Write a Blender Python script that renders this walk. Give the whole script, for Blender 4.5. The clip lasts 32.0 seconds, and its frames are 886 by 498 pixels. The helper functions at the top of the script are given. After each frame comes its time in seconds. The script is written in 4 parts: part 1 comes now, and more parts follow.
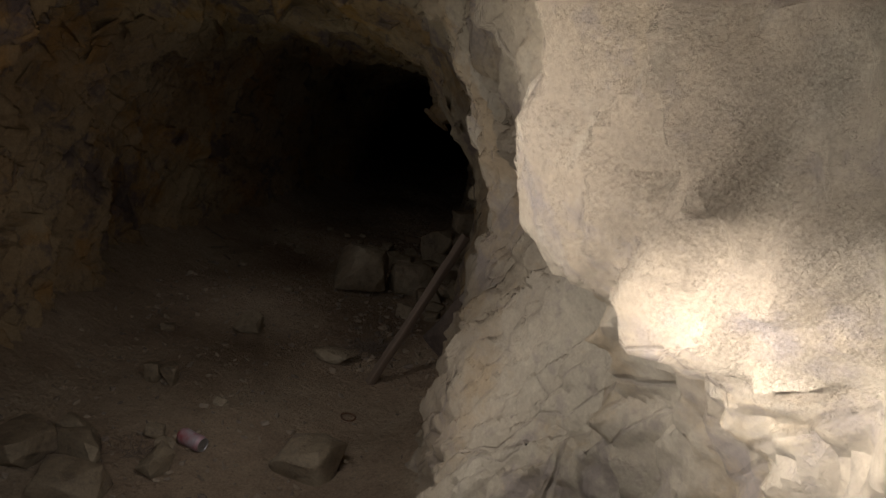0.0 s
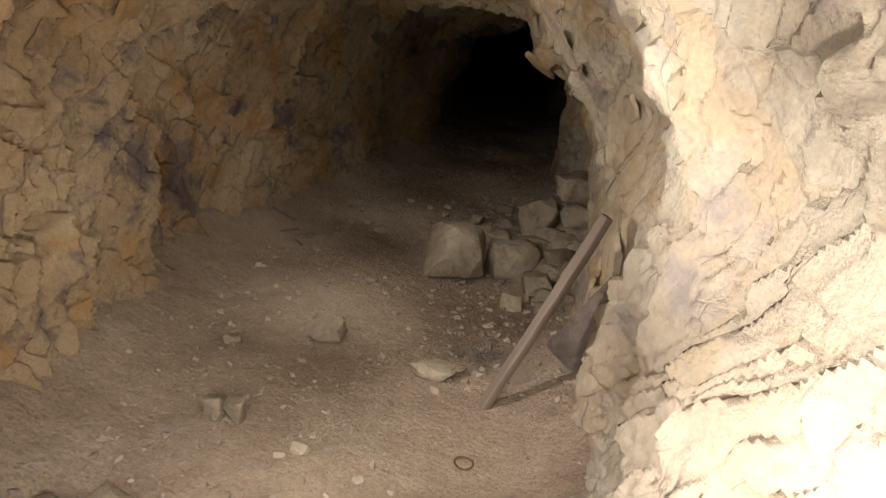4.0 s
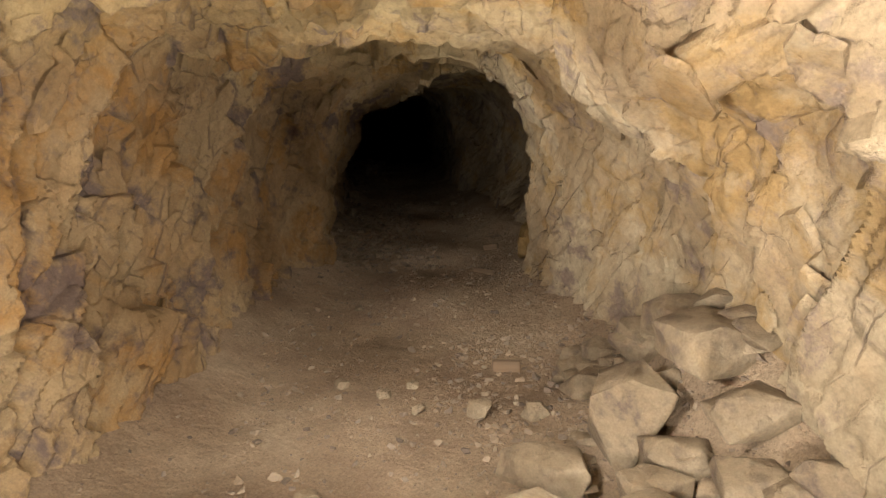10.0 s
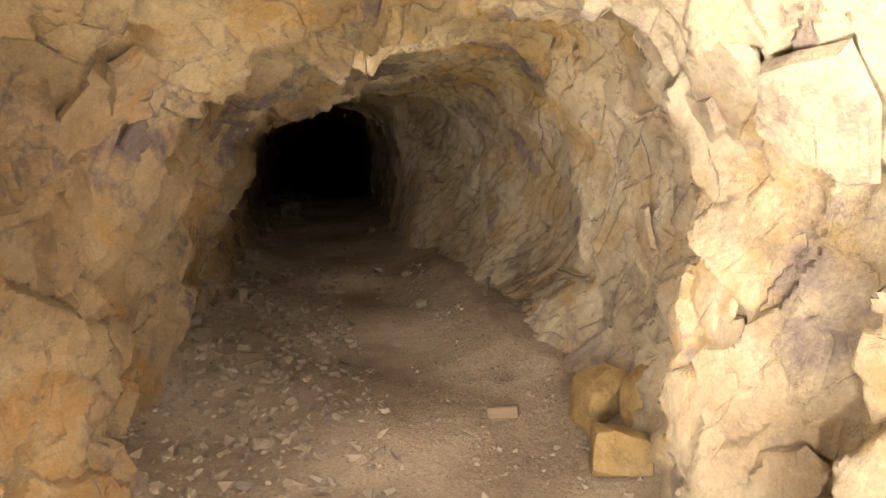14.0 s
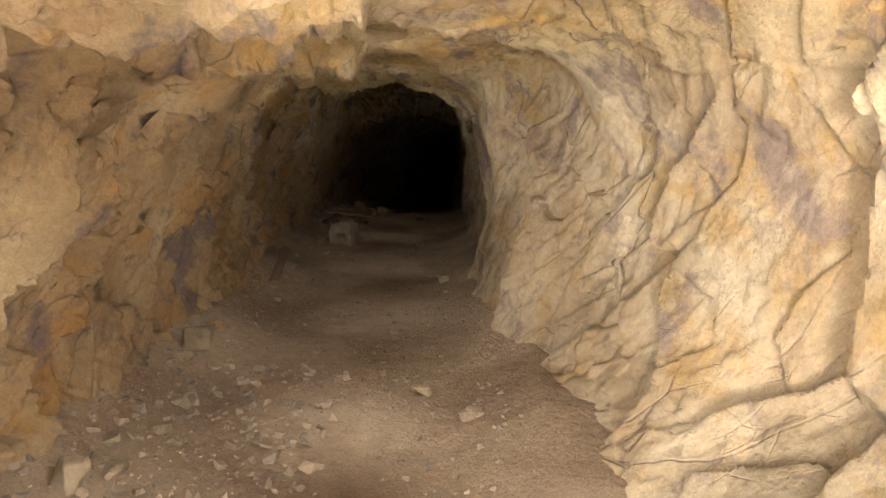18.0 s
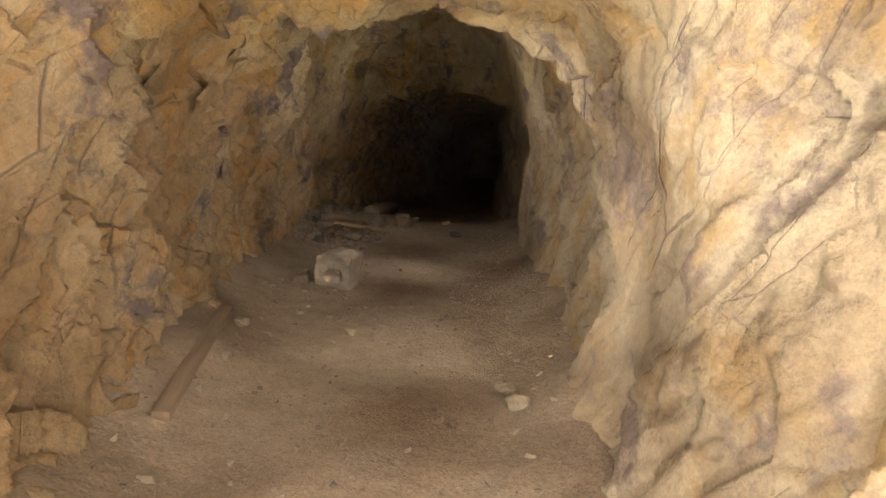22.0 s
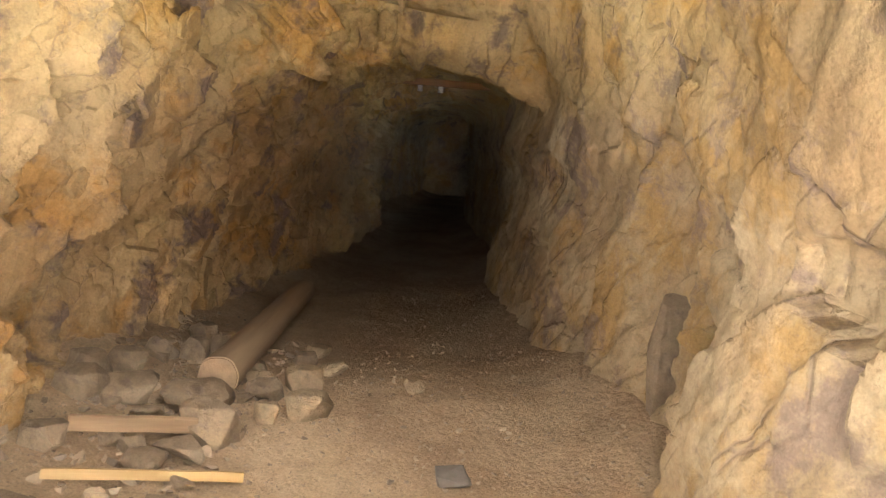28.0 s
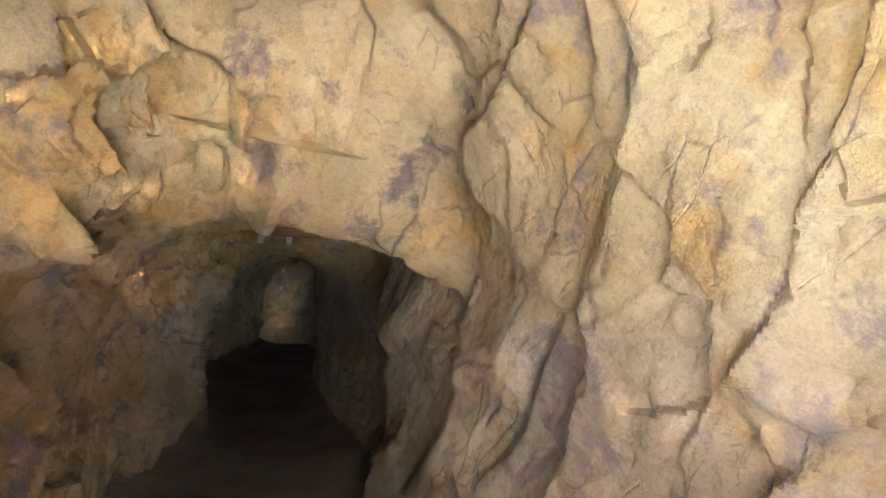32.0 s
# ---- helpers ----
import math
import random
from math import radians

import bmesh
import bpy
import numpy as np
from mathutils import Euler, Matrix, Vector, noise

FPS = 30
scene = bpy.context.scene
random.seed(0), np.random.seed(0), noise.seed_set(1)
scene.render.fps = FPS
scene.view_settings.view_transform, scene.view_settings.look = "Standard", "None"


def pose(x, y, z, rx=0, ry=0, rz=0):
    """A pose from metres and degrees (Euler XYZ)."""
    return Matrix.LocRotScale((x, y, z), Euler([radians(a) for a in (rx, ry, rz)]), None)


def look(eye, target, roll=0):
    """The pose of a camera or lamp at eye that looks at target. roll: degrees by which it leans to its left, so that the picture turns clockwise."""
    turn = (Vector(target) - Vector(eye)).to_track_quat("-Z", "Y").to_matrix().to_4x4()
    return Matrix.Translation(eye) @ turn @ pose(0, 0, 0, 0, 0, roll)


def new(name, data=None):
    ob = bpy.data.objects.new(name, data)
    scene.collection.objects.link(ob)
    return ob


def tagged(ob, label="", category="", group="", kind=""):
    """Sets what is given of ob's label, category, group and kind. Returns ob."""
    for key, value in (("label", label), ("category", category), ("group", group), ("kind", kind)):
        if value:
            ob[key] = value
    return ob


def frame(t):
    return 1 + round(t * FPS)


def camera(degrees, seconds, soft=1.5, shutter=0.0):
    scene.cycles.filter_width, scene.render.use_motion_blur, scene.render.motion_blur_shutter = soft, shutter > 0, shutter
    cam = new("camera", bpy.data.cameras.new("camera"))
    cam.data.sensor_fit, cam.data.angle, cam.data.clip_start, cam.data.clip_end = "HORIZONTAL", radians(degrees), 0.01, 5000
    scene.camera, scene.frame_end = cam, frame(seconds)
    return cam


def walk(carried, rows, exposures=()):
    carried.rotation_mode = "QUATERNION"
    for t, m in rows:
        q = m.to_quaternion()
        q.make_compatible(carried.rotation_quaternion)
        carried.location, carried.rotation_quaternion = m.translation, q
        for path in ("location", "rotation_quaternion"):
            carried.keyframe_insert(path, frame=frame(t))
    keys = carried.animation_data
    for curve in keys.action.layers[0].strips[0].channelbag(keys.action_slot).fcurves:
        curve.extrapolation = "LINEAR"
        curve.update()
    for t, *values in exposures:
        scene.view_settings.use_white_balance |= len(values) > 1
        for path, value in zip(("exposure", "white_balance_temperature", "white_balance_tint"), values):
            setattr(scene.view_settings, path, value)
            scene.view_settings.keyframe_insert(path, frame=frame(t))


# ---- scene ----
cam = camera(65.9, 32.0, soft=1.5)
PATH = [
    (0, (0.041, -0.045, 1.369), (0.121, 1.903, 0.923), 9.7),
    (0.5, (0.069, -0.017, 1.39), (0.155, 1.909, 0.857), 8.8),
    (1, (0.022, 0.108, 1.381), (0.116, 2.026, 0.823), 9.3),
    (1.5, (-0.218, 0.307, 1.349), (-0.227, 2.225, 0.783), 7.9),
    (2, (-0.285, 0.453, 1.344), (-0.327, 2.378, 0.804), 6.9),
    (2.5, (-0.28, 0.64, 1.273), (-0.416, 2.566, 0.753), 5.6),
    (4.5, (-0.172, 0.918, 1.268), (-0.231, 2.818, 0.647), 6.6),
    (5, (-0.178, 1.164, 1.181), (-0.188, 3.061, 0.55), 7.0),
    (5.5, (-0.181, 1.345, 1.204), (-0.199, 3.248, 0.592), 6.0),
    (6, (-0.135, 1.427, 1.267), (-0.172, 3.35, 0.721), 5.0),
    (6.5, (-0.133, 1.548, 1.261), (-0.159, 3.475, 0.727), 3.1),
    (7, (-0.225, 1.812, 1.107), (-0.215, 3.769, 0.697), 2.4),
    (7.5, (-0.324, 2.004, 1.107), (-0.28, 3.965, 0.717), 1.1),
    (8, (-0.362, 2.1, 1.142), (-0.23, 4.051, 0.722), -1.8),
    (8.5, (-0.383, 2.399, 1.023), (-0.199, 4.359, 0.67), -2.2),
    (9, (-0.461, 2.64, 1.047), (-0.272, 4.602, 0.706), -1.5),
    (9.5, (-0.614, 2.987, 1.103), (-0.413, 4.947, 0.761), -1.2),
    (10, (-0.673, 3.421, 1.107), (-0.453, 5.375, 0.745), -1.7),
    (10.5, (-0.71, 3.883, 1.117), (-0.514, 5.839, 0.75), -2.2),
    (11, (-0.75, 4.32, 1.145), (-0.528, 6.273, 0.775), -1.7),
    (11.5, (-0.706, 4.793, 1.166), (-0.428, 6.743, 0.819), -1.1),
    (12, (-0.705, 5.224, 1.161), (-0.401, 7.18, 0.876), -0.0),
    (12.5, (-0.638, 5.729, 1.119), (-0.274, 7.673, 0.824), -0.1),
    (13, (-0.553, 6.182, 1.145), (-0.173, 8.121, 0.838), -0.8),
    (13.5, (-0.488, 6.578, 1.125), (-0.066, 8.512, 0.835), -0.8),
    (15.5, (0.038, 8.375, 1.13), (0.322, 10.322, 0.772), 0.3),
    (16, (0.075, 8.849, 1.107), (0.31, 10.797, 0.722), 0.7),
    (16.5, (0.153, 9.266, 1.11), (0.384, 11.208, 0.69), 1.2),
    (17, (0.216, 9.636, 1.131), (0.391, 11.584, 0.712), 0.7),
    (17.5, (0.232, 9.964, 1.151), (0.358, 11.931, 0.806), 2.4),
    (18, (0.327, 10.305, 1.12), (0.416, 12.282, 0.835), 1.7),
    (18.5, (0.382, 10.503, 1.139), (0.395, 12.471, 0.78), 1.5),
    (19, (0.363, 10.72, 1.13), (0.362, 12.681, 0.741), 1.5),
    (19.5, (0.267, 11.111, 1.137), (0.304, 13.08, 0.789), 1.8),
    (20, (0.28, 11.581, 1.126), (0.324, 13.551, 0.784), 0.4),
    (20.5, (0.25, 11.975, 1.101), (0.315, 13.945, 0.761), 0.4),
    (21, (0.209, 12.449, 1.106), (0.292, 14.417, 0.761), 1.0),
    (21.5, (0.203, 12.938, 1.143), (0.301, 14.905, 0.795), 2.4),
    (22, (0.207, 13.32, 1.13), (0.235, 15.293, 0.802), 3.4),
    (22.5, (0.194, 13.74, 1.14), (0.223, 15.705, 0.769), 2.1),
    (23, (0.155, 14.177, 1.158), (0.228, 16.14, 0.781), 2.5),
    (23.5, (0.133, 14.626, 1.21), (0.178, 16.598, 0.88), 4.3),
    (24, (0.145, 14.986, 1.222), (0.207, 16.96, 0.91), 3.4),
    (24.5, (0.232, 15.415, 1.24), (0.3, 17.388, 0.919), 3.2),
    (26.5, (0.131, 17.064, 1.279), (0.188, 19.026, 0.895), 3.4),
    (27, (0.124, 17.428, 1.251), (0.236, 19.39, 0.879), 3.7),
    (27.5, (0.174, 17.875, 1.268), (0.35, 19.837, 0.921), 4.1),
    (28, (0.106, 18.254, 1.295), (0.304, 20.217, 0.968), 4.5),
    (28.5, (0.075, 18.579, 1.328), (0.287, 20.542, 1.012), 4.3),
    (29, (0.129, 18.888, 1.367), (0.321, 20.863, 1.117), 2.5),
    (29.5, (0.138, 19.149, 1.36), (0.305, 21.131, 1.148), 2.3),
    (30, (0.109, 19.477, 1.403), (0.263, 21.457, 1.166), 1.4),
    (30.5, (0.114, 19.723, 1.441), (0.282, 21.7, 1.191), 1.3),
    (31, (0.148, 19.835, 1.514), (0.36, 21.813, 1.307), 2.5),
    (31.5, (0.127, 19.941, 1.562), (0.482, 21.907, 1.472), 3.9),
    (32, (0.124, 20.073, 1.607), (0.76, 21.968, 1.67), 3.5),
]

# The torch is carried through the mine: each lamp along the walk is weaker than the one before, and the exposure rises to suit.


def fade(m):
    """How far the light has fallen after m metres of the walk (natural logarithm)."""
    return 0.58 * min(m, 8.0) + 0.5 * min(max(0.0, m - 8.0), 7.0) + 0.35 * max(0.0, m - 15.0)


START = -6.0           # exposure at the start, in stops


def way(t):
    """Metres walked after t seconds."""
    done, last = 0.0, PATH[0]
    for row in PATH[1:]:
        step = (Vector(row[1]) - Vector(last[1])).length
        if row[0] >= t:
            return done + step * (t - last[0]) / (row[0] - last[0])
        done, last = done + step, row
    return done


TRIM = [(0.0, -2.0), (0.9, -2.5), (1.1, -2.5), (1.5, -0.5), (2.5, 0.2), (4.5, 0.4), (6.0, 0.2), (7.0, 0.2), (9.0, 0.4), (11.0, 0.6), (12.0, 0.3), (16.0, 0.3), (19.0, 0.1),
        (23.0, -0.1), (26.0, -0.1), (28.0, 0.4), (30.0, 1.1), (32.0, 0.45)]
TRIM_T, TRIM_E = [a for a, b in TRIM], [b for a, b in TRIM]
COOL_T, COOL_K = [0.0, 2.5, 5.0, 6.0, 7.0, 9.0, 11.0, 12.0, 16.0, 21.0, 24.0, 28.0, 30.0, 32.0], [5300, 5200, 5600, 5000, 5500, 5600, 6200, 5900, 5850, 5500, 6150, 6000, 5700, 4800]
EXPOSURES = [(t, START + fade(way(t)) / math.log(2) + float(np.interp(t, TRIM_T, TRIM_E)), float(np.interp(t, COOL_T, COOL_K)), 10)
             for t in sorted(set([row[0] for row in PATH] + TRIM_T))]
walk(cam, [(t, look(eye, target, roll)) for t, eye, target, roll in PATH], EXPOSURES)

world = bpy.data.worlds.new("underground")
scene.world = world
world.use_nodes = True
world.node_tree.nodes["Background"].inputs[0].default_value = (0.02, 0.018, 0.015, 1)
world.node_tree.nodes["Background"].inputs[1].default_value = 0.0

POWER = 900.0
SLANT, CONE = 1.28, 89      # how far the beams lean off the walk, and how wide they are
WARM = (1.0, 0.87, 0.69)


def torch(place, towards, watts, size=0.05, cone=125):
    """One broadside of the carried torch: a small round flood lamp."""
    d = bpy.data.lights.new("torch", "AREA")
    d.shape, d.size, d.spread, d.energy, d.color = "DISK", size, radians(cone), watts, WARM
    ob = new("torch_light", d)
    ob.matrix_world = look(place, Vector(place) + Vector(towards))


def eye_at(m):
    """The eye's place after m metres of the walk."""
    done, last = 0.0, PATH[0]
    for row in PATH[1:]:
        a, b = Vector(last[1]), Vector(row[1])
        if done + (b - a).length >= m:
            return a.lerp(b, (m - done) / (b - a).length)
        done, last = done + (b - a).length, row
    return Vector(PATH[-1][1])


LENGTH = way(32.0)
m, odd = 0.45, 0
while m < LENGTH:
    e = eye_at(m)
    shy = 0.2 * math.exp(-((e.y - 9.7) / 1.2) ** 2) + 0.28 * math.exp(-((e.y - 3.2) / 1.3) ** 2) + 0.16 * math.exp(-((e.y - 1.1) / 0.8) ** 2) + 0.1 * min(max(e.y - 16.5, 0.0), 1.0)
    place = (e.x - 0.08 - 0.7 * shy, e.y, e.z - 0.28)
    for k in range(3):
        turn = radians(30 + 120 * k + 60 * odd)
        aim = (SLANT * math.cos(turn), 1.0, SLANT * math.sin(turn))
        share = (1 + float(np.interp(e.y, (0.5, 2.5, 5, 7, 9, 13, 16, 17.5), (0.15, 0.5, 0.35, 0.1, 0, 0.15, 0.2, -0.1))) * math.cos(turn)) * (1 + 0.05 * math.sin(turn))
        torch(place, aim, 0.74 * POWER * share * math.exp(-fade(m)), cone=CONE)
    m, odd = m + 0.92, 1 - odd
# where the walk begins the torch is held close to the near rock
torch((0.12, 0.42, 1.18), (1.0, 0.3, -0.3), POWER * 0.5, 0.03, 105)
torch((-0.25, 1.0, 1.3), (1.0, 0.1, -0.3), POWER * 0.55, 0.03)
# where it ends the torch shines ahead
for m, share in ((LENGTH - 0.9, 0.55), (LENGTH - 2.6, 0.5)):
    e = eye_at(m)
    torch((e.x + 0.06, e.y, e.z + 0.1), (0.16, 1.0, 0.05), POWER * share * math.exp(-fade(m)))


# ---- materials ----
def nodes_of(name):
    mat = bpy.data.materials.new(name)
    mat.use_nodes = True
    t = mat.node_tree
    return mat, t, t.nodes["Principled BSDF"]


def node(t, kind, **values):
    n = t.nodes.new(kind)
    for k, v in values.items():
        n.inputs[k.replace("_", " ")].default_value = v
    return n


def noise_tex(t, co, scale, detail=6.0, rough=0.6, distort=0.0):
    n = node(t, "ShaderNodeTexNoise", Scale=scale, Detail=detail, Roughness=rough, Distortion=distort)
    t.links.new(co, n.inputs["Vector"])
    return n.outputs["Fac"]


def ramp(t, fac, stops):
    r = t.nodes.new("ShaderNodeValToRGB")
    while len(r.color_ramp.elements) < len(stops):
        r.color_ramp.elements.new(0.5)
    for e, (p, c) in zip(r.color_ramp.elements, stops):
        e.position, e.color = p, (*c, 1) if len(c) == 3 else c
    t.links.new(fac, r.inputs["Fac"])
    return r.outputs["Color"]


def mix(t, fac, a, b, blend="MIX"):
    n = t.nodes.new("ShaderNodeMix")
    n.data_type, n.blend_type = "RGBA", blend
    for sock, v in ((n.inputs[0], fac), (n.inputs[6], a), (n.inputs[7], b)):
        if isinstance(v, bpy.types.NodeSocket):
            t.links.new(v, sock)
        elif isinstance(v, (int, float)):
            sock.default_value = v
        else:
            sock.default_value = (*v, 1)
    return n.outputs[2]


def grey(v):
    return (v, v, v)


def bump(t, bsdf, layers):
    last = None
    for height, strength, distance in layers:
        b = node(t, "ShaderNodeBump", Strength=strength, Distance=distance)
        t.links.new(height, b.inputs["Height"])
        if last:
            t.links.new(last, b.inputs["Normal"])
        last = b.outputs["Normal"]
    t.links.new(last, bsdf.inputs["Normal"])


def coords(t, stretch=(1, 1, 1), turn=(0, 0, 0), world_space=True):
    if world_space:
        src = t.nodes.new("ShaderNodeNewGeometry").outputs["Position"]
    else:
        src = t.nodes.new("ShaderNodeTexCoord").outputs["Object"]
    for key, value in (("Rotation", turn), ("Scale", stretch)):
        if tuple(value) not in ((0, 0, 0), (1, 1, 1)):
            mp = t.nodes.new("ShaderNodeMapping")
            mp.inputs[key].default_value = value
            t.links.new(src, mp.inputs["Vector"])
            src = mp.outputs["Vector"]
    return src


def broken(t, co, scale):
    """Height of broken faces: each cell of a Voronoi pattern is one tilted plane. Also gives the cell's random colour."""
    v = node(t, "ShaderNodeTexVoronoi", Scale=scale, Randomness=1.0)
    t.links.new(co, v.inputs["Vector"])

    def vec(op, a, c):
        n = t.nodes.new("ShaderNodeVectorMath")
        n.operation = op
        for sock, value in zip(n.inputs, (a, c)):
            if isinstance(value, bpy.types.NodeSocket):
                t.links.new(value, sock)
            else:
                sock.default_value = value
        return n.outputs["Value"] if op == "DOT_PRODUCT" else n.outputs["Vector"]
    off = vec("SUBTRACT", co, v.outputs["Position"])
    slope = vec("SUBTRACT", v.outputs["Color"], (0.5, 0.5, 0.5))
    return vec("DOT_PRODUCT", off, slope), v.outputs["Color"]


def cracks(t, co, scale, width):
    """1 on the thin lines between the cells of a broken pattern, 0 elsewhere; the lines fade out in places."""
    v = node(t, "ShaderNodeTexVoronoi", Scale=scale, Randomness=1.0)
    v.feature = "DISTANCE_TO_EDGE"
    t.links.new(co, v.inputs["Vector"])
    line = between(t, v.outputs["Distance"], width, 0.0)
    n = t.nodes.new("ShaderNodeMath")
    n.operation = "MULTIPLY"
    t.links.new(line, n.inputs[0])
    t.links.new(between(t, noise_tex(t, co, scale * 0.6, 4, 0.6), 0.52, 0.64), n.inputs[1])
    return n.outputs[0]


def rock_look(t, bsdf, co, bed, base, pale, dark, rust, rust_amount):
    """Broken rock: flat tilted faces, cracks, chips, grain, and stains at several sizes. The colours may be values or sockets."""
    shake = mix(t, 0.018, bed, node_colour(t, bed, 6.0))
    face, tone = broken(t, shake, 4.0)
    chip, tone2 = broken(t, shake, 13.0)
    seam, hair = cracks(t, shake, 2.6, 0.022), cracks(t, shake, 7.5, 0.035)
    c = mix(t, ramp(t, noise_tex(t, co, 1.1, 8, 0.6), [(0.4, grey(0)), (0.6, grey(1))]), base, pale)
    c = mix(t, ramp(t, noise_tex(t, co, 1.9, 9, 0.68, 0.3), [(0.51, grey(0)), (0.6, grey(rust_amount))]), c, rust)
    c = mix(t, ramp(t, noise_tex(t, co, 2.3, 10, 0.7, 0.2), [(0.39, grey(0.85)), (0.46, grey(0))]), c, dark)
    c = mix(t, ramp(t, noise_tex(t, bed, 8.0, 9, 0.7), [(0.54, grey(0)), (0.66, grey(0.55))]), c, pale)
    c = mix(t, ramp(t, noise_tex(t, co, 17.0, 8, 0.7), [(0.34, grey(0.5)), (0.44, grey(0))]), c, dark)
    c = mix(t, 0.16, c, tone_of(t, tone), "OVERLAY")
    c = mix(t, 0.12, c, tone_of(t, tone2), "OVERLAY")
    c = mix(t, 0.3, c, ramp(t, noise_tex(t, co, 38.0, 8, 0.75), [(0.3, grey(0.22)), (0.7, grey(0.78))]), "OVERLAY")
    c = mix(t, 0.3, c, ramp(t, noise_tex(t, co, 130.0, 5, 0.7), [(0.3, grey(0.25)), (0.7, grey(0.75))]), "OVERLAY")
    c = mix(t, between(t, seam, 0.0, 1.0, 0.5), c, dark)
    c = mix(t, between(t, hair, 0.0, 1.0, 0.3), c, dark)
    bsdf.inputs["Roughness"].default_value = 0.75
    bsdf.inputs["Specular IOR Level"].default_value = 0.3
    bump(t, bsdf, [(face, 0.8, 0.5), (chip, 0.8, 0.42), (seam, 0.7, -0.02), (hair, 0.6, -0.008), (noise_tex(t, co, 24.0, 9, 0.72), 0.7, 0.022),
                   (noise_tex(t, co, 75.0, 8, 0.75), 0.7, 0.008)])
    return c


def rock_material(name, base, pale, dark, rust, rust_amount=0.5):
    """Rock of a loose stone."""
    mat, t, bsdf = nodes_of(name)
    co = coords(t, world_space=False)
    bed = coords(t, (1.1, 0.5, 1.3), (-0.97, 0.1, 0.1), False)
    t.links.new(rock_look(t, bsdf, co, bed, base, pale, dark, rust, rust_amount), bsdf.inputs["Base Color"])
    return mat


def between(t, value, low, high, top=1.0):
    """A smooth step from 0 at low to top at high."""
    n = t.nodes.new("ShaderNodeMapRange")
    n.interpolation_type = "SMOOTHSTEP"
    for sock, v in zip(n.inputs[1:5], (low, high, 0.0, top)):
        sock.default_value = v
    t.links.new(value, n.inputs[0])
    return n.outputs[0]


def add(t, a, c, factor=1.0):
    n = t.nodes.new("ShaderNodeMath")
    n.operation = "MULTIPLY_ADD"
    n.inputs[1].default_value = factor
    t.links.new(a, n.inputs[0])
    t.links.new(c, n.inputs[2])
    return n.outputs[0]


def living_rock():
    """The rock of the drift: ochre on one side, tan and slabby on the other, yellow overhead, paler near the start."""
    mat, t, bsdf = nodes_of("mine_rock")
    co = coords(t)
    sep = t.nodes.new("ShaderNodeSeparateXYZ")
    t.links.new(co, sep.inputs[0])
    wander = noise_tex(t, co, 1.3, 5, 0.6)
    across, up = add(t, wander, sep.outputs[0], 0.9), add(t, wander, sep.outputs[2], 0.8)
    tan, over = between(t, across, 0.05, 0.5), between(t, up, 1.65, 2.15)
    turn = t.nodes.new("ShaderNodeMath")
    turn.operation = "GREATER_THAN"
    turn.inputs[1].default_value = 0.28
    t.links.new(across, turn.inputs[0])
    bed = mix(t, turn.outputs[0], coords(t, (1.1, 0.5, 1.3), (-0.97, 0.1, 0.1)), coords(t, (1.1, 0.5, 1.3), (0.9, 0.1, -0.1)))
    ochre_rock = ((0.235, 0.152, 0.072), (0.32, 0.235, 0.132), (0.105, 0.078, 0.074), (0.27, 0.138, 0.03))
    tan_rock = ((0.325, 0.236, 0.137), (0.425, 0.35, 0.238), (0.205, 0.156, 0.132), (0.32, 0.198, 0.062))
    roof_rock = ((0.315, 0.22, 0.097), (0.385, 0.30, 0.158), (0.14, 0.105, 0.092), (0.33, 0.188, 0.036))
    tints = [mix(t, over, mix(t, tan, a, c), d) for a, c, d in zip(ochre_rock, tan_rock, roof_rock)]
    c = rock_look(t, bsdf, co, bed, *tints, 0.65)
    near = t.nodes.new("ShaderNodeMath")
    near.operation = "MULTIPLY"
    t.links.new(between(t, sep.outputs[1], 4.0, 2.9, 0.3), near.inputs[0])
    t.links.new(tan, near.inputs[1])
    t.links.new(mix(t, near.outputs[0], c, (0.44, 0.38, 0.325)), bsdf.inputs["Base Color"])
    return mat


def node_colour(t, co, scale):
    n = node(t, "ShaderNodeTexNoise", Scale=scale, Detail=3.0, Roughness=0.6)
    t.links.new(co, n.inputs["Vector"])
    return n.outputs["Color"]


def tone_of(t, colour):
    """A grey between 0.25 and 0.75 from a random colour."""
    s = t.nodes.new("ShaderNodeSeparateColor")
    t.links.new(colour, s.inputs[0])
    return ramp(t, s.outputs[0], [(0.0, grey(0.2)), (1.0, grey(0.8))])


def plain(name, low, high, scale=20.0, rough=0.7, metal=0.0, relief=0.004, stretch=(1, 1, 1)):
    mat, t, bsdf = nodes_of(name)
    co = coords(t, stretch, (0, 0, 0), False)
    f = noise_tex(t, co, scale, 7, 0.65)
    t.links.new(ramp(t, f, [(0.3, low), (0.7, high)]), bsdf.inputs["Base Color"])
    bsdf.inputs["Roughness"].default_value, bsdf.inputs["Metallic"].default_value = rough, metal
    bump(t, bsdf, [(f, 0.6, relief), (noise_tex(t, co, scale * 6, 4, 0.6), 0.35, relief * 0.4)])
    return mat


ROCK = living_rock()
ROCK_LOOSE = rock_material("loose_rock", (0.225, 0.17, 0.108), (0.31, 0.25, 0.172), (0.135, 0.102, 0.08), (0.296, 0.192, 0.074), 0.25)
ROCK_HEAP = rock_material("heap_rock", (0.178, 0.133, 0.0925), (0.259, 0.207, 0.148), (0.0962, 0.074, 0.0666), (0.222, 0.141, 0.0592), 0.25)


